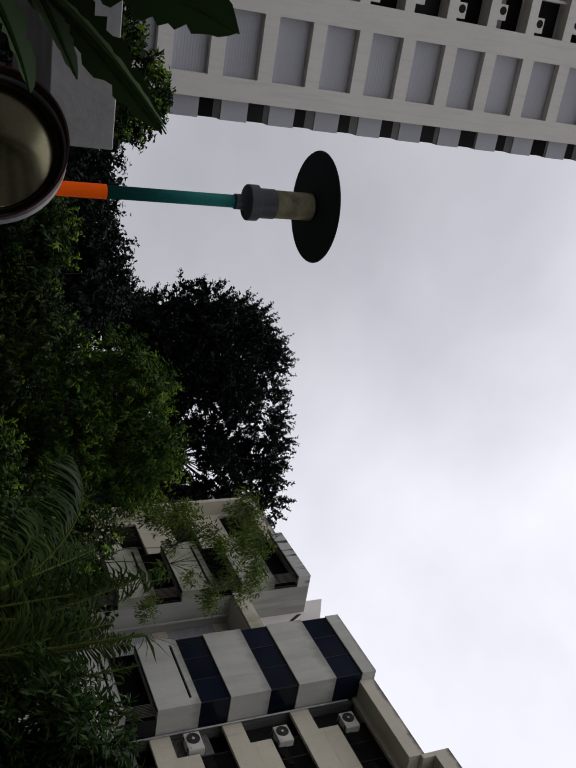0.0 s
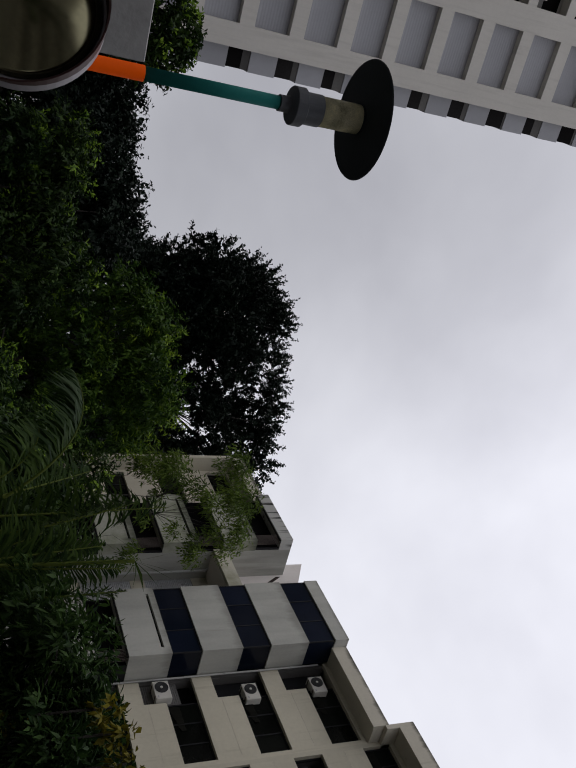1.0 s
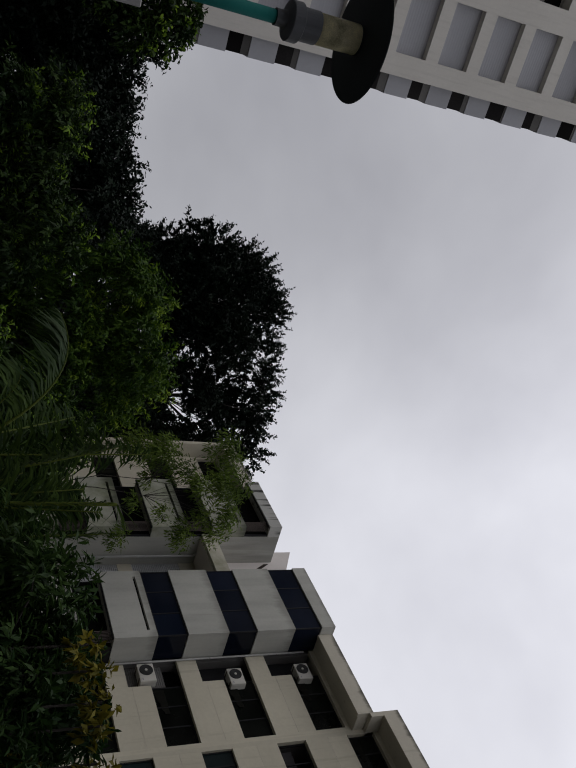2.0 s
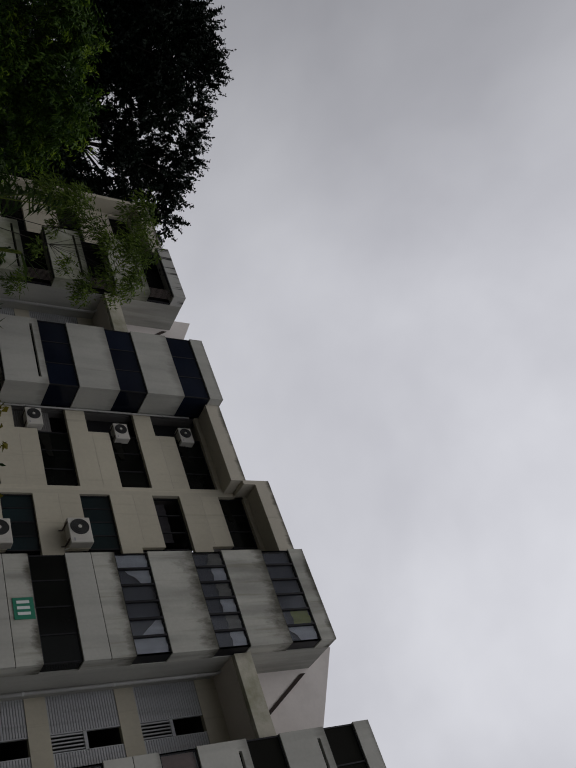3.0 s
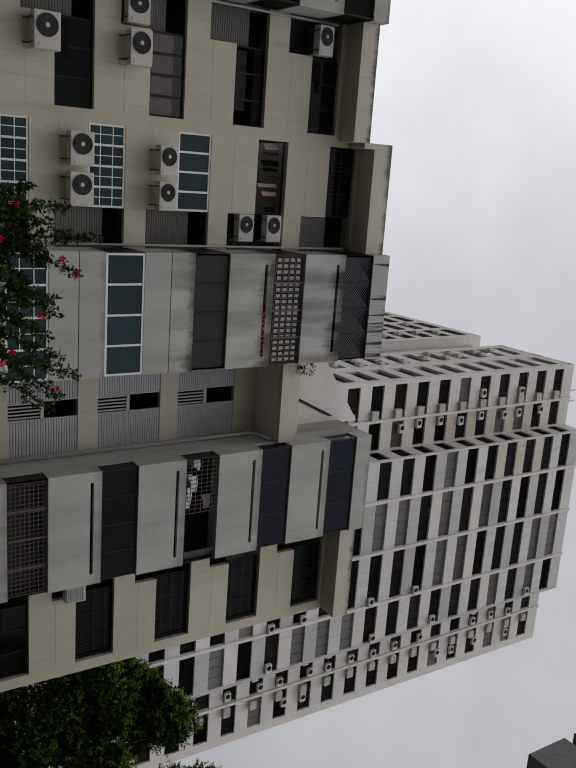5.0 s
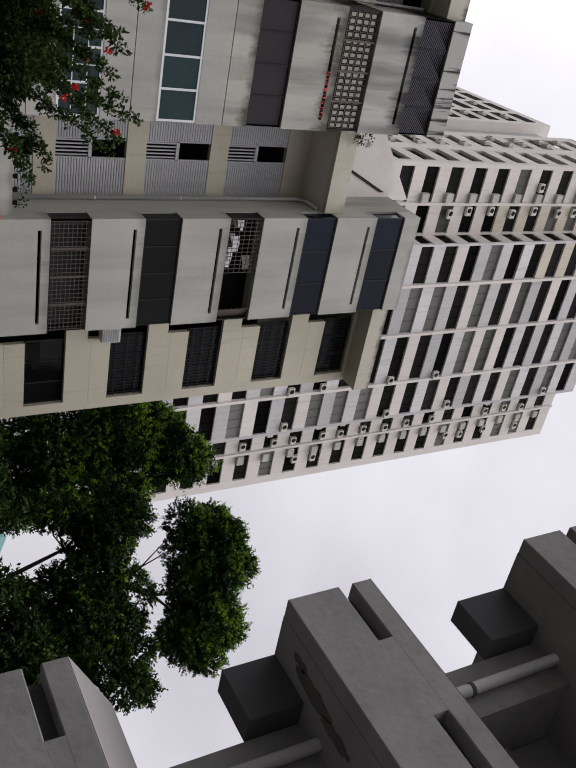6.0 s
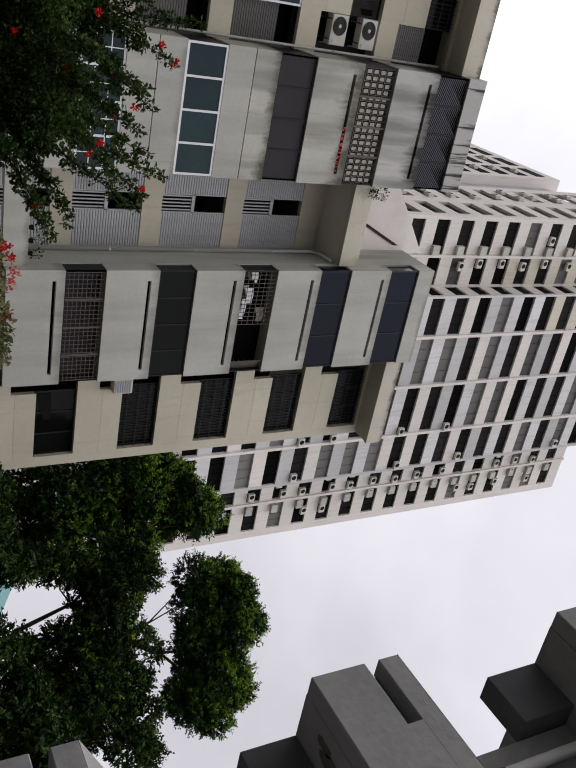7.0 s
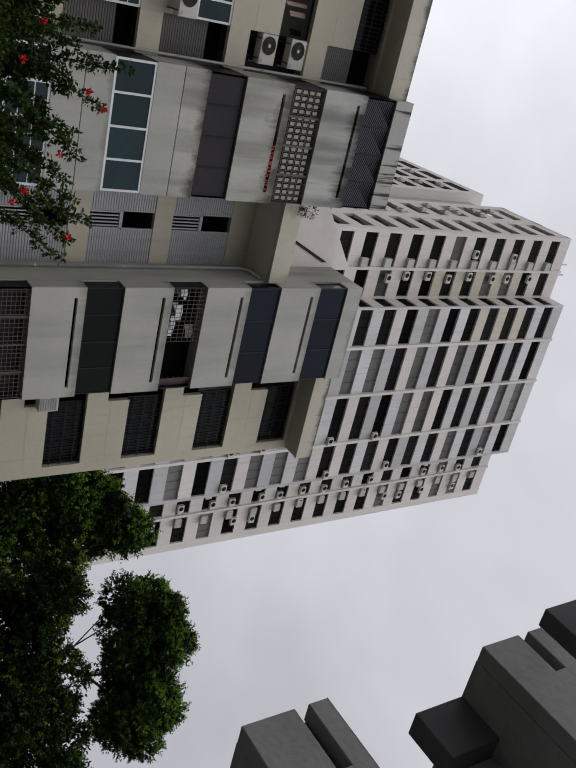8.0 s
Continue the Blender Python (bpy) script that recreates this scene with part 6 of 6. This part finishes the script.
# ------------------------------------------------------------ near plants
def blade(base, tip, width, sag, seed, twist=0.0, tears=0.45):
    """A long leaf with a folded midrib and torn edges."""
    rnd = random.Random(seed)
    base, tip = Vector(base), Vector(tip)
    ax = (tip - base)
    sd = ax.cross(Vector((0, 0, 1))).normalized()
    upv = sd.cross(ax).normalized()
    sd = (sd * math.cos(twist) + upv * math.sin(twist)).normalized()
    upv = sd.cross(ax).normalized()
    n, v, f = 26, [], []
    for i in range(n + 1):
        u = i / n
        c = base + ax * u + upv * sag * 4 * u * (1 - u)
        w = width * (math.sin(math.pi * min(1, 0.12 + u * 0.88)) ** 0.6) * 0.5
        wl, wr = w * (1 - tears * rnd.random() ** 2), w * (1 - tears * rnd.random() ** 2)
        v += [c - sd * wl + upv * wl * 0.35, c - sd * wl * 0.5 + upv * wl * 0.22, c, c + sd * wr * 0.5 + upv * wr * 0.22, c + sd * wr + upv * wr * 0.35]
        if i:
            k = 5 * i
            f += [(k - 5 + j, k - 4 + j, k + 1 + j, k + j) for j in range(4)]
    rib = tube([base + ax * (i / 8) + upv * sag * 4 * (i / 8) * (1 - i / 8) - upv * 0.012 for i in range(9)], 0.02, 0.004, 6)
    return (v, f), rib


banana = thing("banana_plant", "banana plant with large torn dark green leaves", "banana plant", at=(-4.6, -1.0, 0))
part("stem", tube([(-4.6, -1.0, 0), (-4.55, -0.95, 1.2), (-4.5, -0.85, 2.2)], 0.13, 0.07, 12), shrubleaf, banana, smooth=True)
for k, (p0, p1, w, sg, tw, m) in enumerate((
        (Vector((-4.34, 0.16, 2.12)), Vector((-4.18, 0.80, 2.79)), 0.24, 0.05, 0.95, bananaleaf),
        (Vector((-4.33, 0.08, 2.2)), Vector((-4.16, 0.33, 3.09)), 0.42, 0.05, 0.5, bananaleaf),
        (Vector((-4.36, 0.22, 2.00)), Vector((-4.28, 0.70, 2.23)), 0.16, 0.04, 0.7, bananaback),
        (Vector((-4.30, 0.22, 2.2)), Vector((-4.165, 0.79, 2.81)), 0.05, 0.04, 0.2, bananaback),
        (Vector((-4.36, 0.05, 2.1)), Vector((-4.27, 0.62, 2.42)), 0.13, 0.03, 1.0, bananaback),
        (Vector((-4.5, -0.3, 1.9)), Vector((-4.35, 0.45, 2.05)), 0.25, 0.05, 0.4, bananaleaf))):
    vf, rib = blade(p0, p1, w, sg, 40 + k, tw)
    lf = part("leaf", vf, m, banana, smooth=True)
    part("midrib", rib, palmleaf, lf)
    part("leaf_stalk", tube([(-4.5, -0.85, 2.1), Vector((-4.5, -0.85, 2.1)).lerp(Vector(p0), 0.5) + Vector((0, 0, 0.1)), p0], 0.03, 0.018, 6), palmleaf, banana)


def frond(base, tip, rise, leaf_len, seed, n=66, hang=0.5):
    """A feather palm frond: arched stalk with two rows of narrow leaflets."""
    rnd = random.Random(seed)
    base, tip = Vector(base), Vector(tip)
    pts = [base.lerp(tip, i / 12) + Vector((0, 0, rise * 4 * (i / 12) * (1 - i / 12))) for i in range(13)]
    v, f = [], []
    for i in range(n):
        u = 0.15 + 0.85 * i / n
        k = min(int(u * 12), 11)
        c = pts[k].lerp(pts[k + 1], u * 12 - k)
        d = (pts[k + 1] - pts[k]).normalized()
        s = d.cross(Vector((0, 0, 1))).normalized()
        L = leaf_len * math.sin(math.pi * (0.15 + 0.8 * u)) * rnd.uniform(0.6, 1.15)
        for sg in (-1, 1):
            a = (s * sg + d * 1.15 + Vector((rnd.uniform(-0.25, 0.25), rnd.uniform(-0.25, 0.25), -hang + rnd.uniform(-0.45, 0.3)))).normalized()
            w = d.cross(a).cross(a).normalized() * 0.0095
            m = c + a * L * 0.55
            e = c + a * L + Vector((0, 0, -0.25 * L))
            j = len(v)
            v += [c - w * 0.6, c + w * 0.6, m + w, e, m - w]
            f.append((j, j + 1, j + 2, j + 3, j + 4))
    return tube(pts, 0.014, 0.004, 6), (v, f)


def palm(label, foot, crown, fronds, leaf_len, seed, hang=0.5):
    """fronds: tip, rise and, where a frond leaves the crown's edge, its own start."""
    p = thing("palm", label, "palm", at=tuple(foot))
    part("trunk", tube([foot, crown], 0.07, 0.05, 10), bark, p, smooth=True)
    for k, (tip, rise, *start) in enumerate(fronds):
        st, lv = frond(start[0] if start else crown, tip, rise, leaf_len, seed + k, hang=hang)
        fr = part("stalk", st, palmstalk, p)
        part("frond_blade", lv, palmleaf, fr)
        if start:
            part("leaf_stalk", tube([crown, crown.lerp(start[0], 0.5) + Vector((0, 0, 0.03)), start[0]], 0.02, 0.014, 6), palmstalk, p)


cr = spot(-57.2, 0.0, 7)
palm("feather palm with arching fronds in front of the trees", Vector((cr.x, cr.y, 0)), cr,
     [(spot(-63.0, 0.14, 7), 0.28), (spot(-66.4, 0.175, 7.2), 0.26, spot(-58.6, 0.11, 7.1)), (spot(-67.8, 0.07, 7), 0.22, spot(-61, 0.03, 7)), (spot(-57.9, 0.288, 7.1), 0.02), (spot(-58.3, 0.25, 6.9), 0.03, spot(-56.5, 0.121, 6.9)), (spot(-60.5, 0.10, 6.8), 0.2), (spot(-64, 0.03, 7), 0.2), (spot(-60, 0.2, 7.6), 0.06)], 0.46, 60, 1.0)
cr = spot(-54.6, 0.02, 6.7)
palm("feather palm with a stiff spiky frond beside the shrubs", Vector((cr.x, cr.y, 0)), cr,
     [(spot(-54.8, 0.25, 6.7), 0.0), (spot(-54.2, 0.235, 6.8), 0.03), (spot(-52.9, 0.242, 6.6), 0.05, spot(-52.6, 0.093, 6.6)), (spot(-55.6, 0.215, 6.9), 0.02), (spot(-50.5, 0.2, 6.6), 0.1), (spot(-56.5, 0.15, 6.9), 0.1), (spot(-52, 0.12, 6.5), 0.15)], 0.36, 80, 0.5)
fan = spot(-54.7, 0.252, 6.7)
spiky = thing("palm", "dark spiky fan of palm leaflets beside the shrubs", "palm", at=tuple(cr))
part("stalk", tube([Vector((cr.x, cr.y, 0)), cr, fan], 0.03, 0.012, 8), palmstalk, spiky)
for az, sl in ((-53.0, 0.28), (-53.7, 0.308), (-52.7, 0.263), (-52.9, 0.25), (-53.4, 0.298), (-54.4, 0.31), (-55.2, 0.30), (-53.4, 0.235)):
    e = spot(az, sl, 6.7)
    w = (e - fan).cross(Vector((0.4, 0.5, 0.2))).normalized() * 0.012
    m = fan.lerp(e, 0.45) + Vector((0, 0, 0.015))
    part("leaflet", ([fan - w * 0.5, fan + w * 0.5, m + w, e, m - w, m + Vector((0, 0, 0.006))], [(0, 1, 5), (1, 2, 5), (2, 3, 5), (3, 4, 5), (4, 0, 5)]), palmleaf, spiky)
c9 = blob(-52, -39, -0.14, 0.19, 6.3, 95, 0.3, 30, 0.6) + blob(-47, -40, 0.17, 0.225, 6.3, 14, 0.2, 34, 0.4)
lobe_tree("tall_shrub", "dense dark green shrub with narrow leaves", spot(-46, -0.27, 6.3), c9, 1150, 0.10, 0.024, shrubleaf, 19, 0.06, droop=0.3, core=0.5, per=7, category="shrub")
for k, (az, s) in enumerate(((-43.2, 0.25), (-41.9, 0.25), (-39.3, 0.235), (-38.6, 0.20), (-46.5, 0.235), (-46.2, 0.13), (-41.5, 0.14), (-40.2, 0.17), (-39.0, 0.13), (-38.2, 0.16), (-45.0, 0.245), (-39.9, 0.245), (-37.9, 0.11), (-44.5, 0.09))):
    c = spot(az, s, 5.9)
    cp = thing("croton", "yellow and orange croton leaves above the shrub", "croton", "crotons in the shrub", at=(c.x, c.y, 0))
    part("stem", tube([(c.x, c.y, 0), (c.x, c.y, c.z - 0.05)], 0.014, 0.008, 6), bark, cp)
    v, n = rosettes([(c + Vector((0, 0, -0.03)), 0.07, 1.3), (c + Vector((0.04, 0.03, -0.12)), 0.06, 1.2)], 620, 0.075, 0.034, 300 + k, 5, 0.6, 0.5)
    part("foliage", leaf_mesh("foliage", v, n, crotleaf), None, cp)

cb = blob(-62, -51.5, -0.14, 0.10, 9.2, 44, 0.42, 41, 0.7) + blob(-58.5, -52.5, 0.06, 0.16, 9.2, 16, 0.34, 42, 0.5)
shoot_tree("dark_shrub", "dark green shrub in shade behind the palms", spot(-57, -0.18, 9.2), cb, olvleaf, 43, trunk_r=0.06, category="shrub", rate=300, length=0.13, width=0.05, per=12, reach=0.25, rise=0.3, droop=0.3, core=0.4)

# sparse hanging tree before the far bay
cw = blob(-58.3, -55, 0.26, 0.41, 31, 16, 0.55, 31, 0.8) + blob(-55.5, -51.5, 0.25, 0.40, 31, 12, 0.5, 35, 0.8) + at_spots(31, ((-58.6, 0.39, 0.5), (-56.9, 0.4, 0.5), (-55.6, 0.385, 0.4), (-53.4, 0.4, 0.35), (-57.6, 0.3, 0.6)), 6, 0.5)
tree("slender_tree", "slender tree with sparse drooping olive leaves", spot(-55, -0.055, 31), cw, 7500, 0.2, 0.05, twigleaf, 20, 0.05, droop=1.2, shell=0.1)

# bougainvillea: arching twigs with leaves, red bracts at the tips
boug = thing("bougainvillea", "bougainvillea with arching leafy twigs and red bracts", "bougainvillea", at=tuple(spot(9, -0.25, 6.8)))
root = spot(9, -0.253, 6.8)
part("stem", tube([root, root + Vector((0.05, 0.1, 1.2)), spot(8, 0.05, 6.8)], 0.05, 0.03, 8), bark, boug, smooth=True)
rnd = random.Random(77)
twigs = [(9.5, 0.366), (12.9, 0.335), (17.0, 0.352), (18.4, 0.33), (19.2, 0.312), (7.0, 0.388), (4.8, 0.352), (3.5, 0.31), (11.4, 0.33), (14.4, 0.318), (15.7, 0.33), (6.0, 0.33), (10.3, 0.30), (20.2, 0.24), (21.2, 0.215), (13.6, 0.29), (5.2, 0.30), (8.4, 0.33), (12.0, 0.30)]
tw, cl = [], []
for az, s in twigs:
    e = spot(az, s, 6.5 + rnd.uniform(-0.5, 0.5))
    b0 = spot(4.5 + (az - 4.5) * 0.35 + rnd.uniform(-1.5, 1.5), rnd.uniform(0.06, 0.16), 6.9 + rnd.uniform(-0.3, 0.3))
    m = b0.lerp(e, 0.55) + Vector((rnd.uniform(-0.15, 0.15), rnd.uniform(-0.2, 0.2), 0.12))
    pts = [b0.lerp(m, i / 5).lerp(m.lerp(e, i / 5), i / 5) for i in range(6)]
    tw.append(tube(pts, 0.012, 0.003, 5))
    for i in range(26):
        u = i / 25
        q = b0.lerp(m, u).lerp(m.lerp(e, u), u)
        cl.append((q + Vector((rnd.uniform(-1, 1), rnd.uniform(-1, 1), rnd.uniform(-1, 1))) * 0.04 * (1.6 - u), 0.068 * (1.25 - u * 0.75), 1.0))
for q in tw:
    part("twig", q, bark, boug, smooth=True)
v, n = leaves(cl, 48000, 0.036, 0.021, 78, 0.0, 0.1)
part("leaf_spray", leaf_mesh("leaf_spray", v, n, bougleaf), None, boug)
cl = [(spot(rnd.uniform(3, 15.5), rnd.uniform(0.08, 0.25), 6.9 + rnd.uniform(-0.4, 0.6)), rnd.uniform(0.12, 0.26), 0.9) for _ in range(95)]
v, n = leaves(cl, 62000, 0.038, 0.022, 79, 0.1, 0.1)
part("foliage", leaf_mesh("foliage", v, n, bougleaf), None, boug)
for k, (az, s) in enumerate(((9.6, 0.362), (8.6, 0.345), (12.7, 0.315), (13.3, 0.29), (15.2, 0.275), (18.0, 0.325), (7.2, 0.27), (10.8, 0.235), (15.9, 0.262), (11.0, 0.29), (5.5, 0.24), (19.4, 0.2), (9.0, 0.18), (4.8, 0.29))):
    c = spot(az, s, 6.35)
    v, n = leaves([(c, 0.018, 1.0)], 26, 0.022, 0.017, 400 + k, 0.0, 0.1)
    part("blossom", leaf_mesh("blossom", v, n, flower), None, boug, "red bracts")

cp = blob(21.8, 28.6, 0.0, 0.15, 7.2, 34, 0.18, 32, 0.4)
pale = tree("flowering_shrub", "pale variegated shrub with pink and red blossoms", spot(25, -0.23, 7.2), cp, 16000, 0.045, 0.028, paleleaf, 21, 0.02, category="shrub")
for k, (az, s) in enumerate(((21.9, 0.168), (22.6, 0.172), (23.4, 0.176), (26.3, 0.165), (24.2, 0.17), (25.2, 0.15), (27.2, 0.14), (23.0, 0.14), (24.8, 0.12), (26.6, 0.11), (22.2, 0.15))):
    v, n = leaves([(spot(az, s, 6.95), 0.04, 1.0)], 40, 0.03, 0.022, 500 + k, 0.0, 0.1)
    part("blossom", leaf_mesh("blossom", v, n, flower if k < 2 else pinkfl), None, pale, "pink and red blossoms")

# ------------------------------------------------------------ walkway shelter and far pavilion
shel = thing("walkway_shelter", "grey concrete walkway shelter with a deep flat roof edge", "shelter", at=(-10, -1, 0))
part("roof_edge", boxes((-12.5, -9.3, -9, 1.67, 3.06, 3.72)), conc, shel, bevel=0.01)
for y in (-7, -1):
    part("post", boxes((-11.2, -10.9, y - 0.15, y + 0.15, 0, 3.06)), conc, shel)
pav = thing("pavilion", "small pavilion with a teal sheet roof among the trees", "pavilion", at=tuple(spot(42, -0.04, 42)))
pc = spot(42.3, 0.125, 42)
part("roof", ([pc + Vector(q) for q in ((-1.5, -1.5, 0.5), (1.5, -1.5, 0.5), (1.5, 1.5, 0.5), (-1.5, 1.5, 0.5), (0, 0, 1.7))], [(0, 1, 4), (1, 2, 4), (2, 3, 4), (3, 0, 4), (3, 2, 1, 0)]), roofteal, pav)
for dx in (-1.3, 1.3):
    for dy in (-1.3, 1.3):
        part("post", tube([(pc.x + dx, pc.y + dy, 0), (pc.x + dx, pc.y + dy, pc.z + 0.55)], 0.08, 0.08, 8), conc, pav)
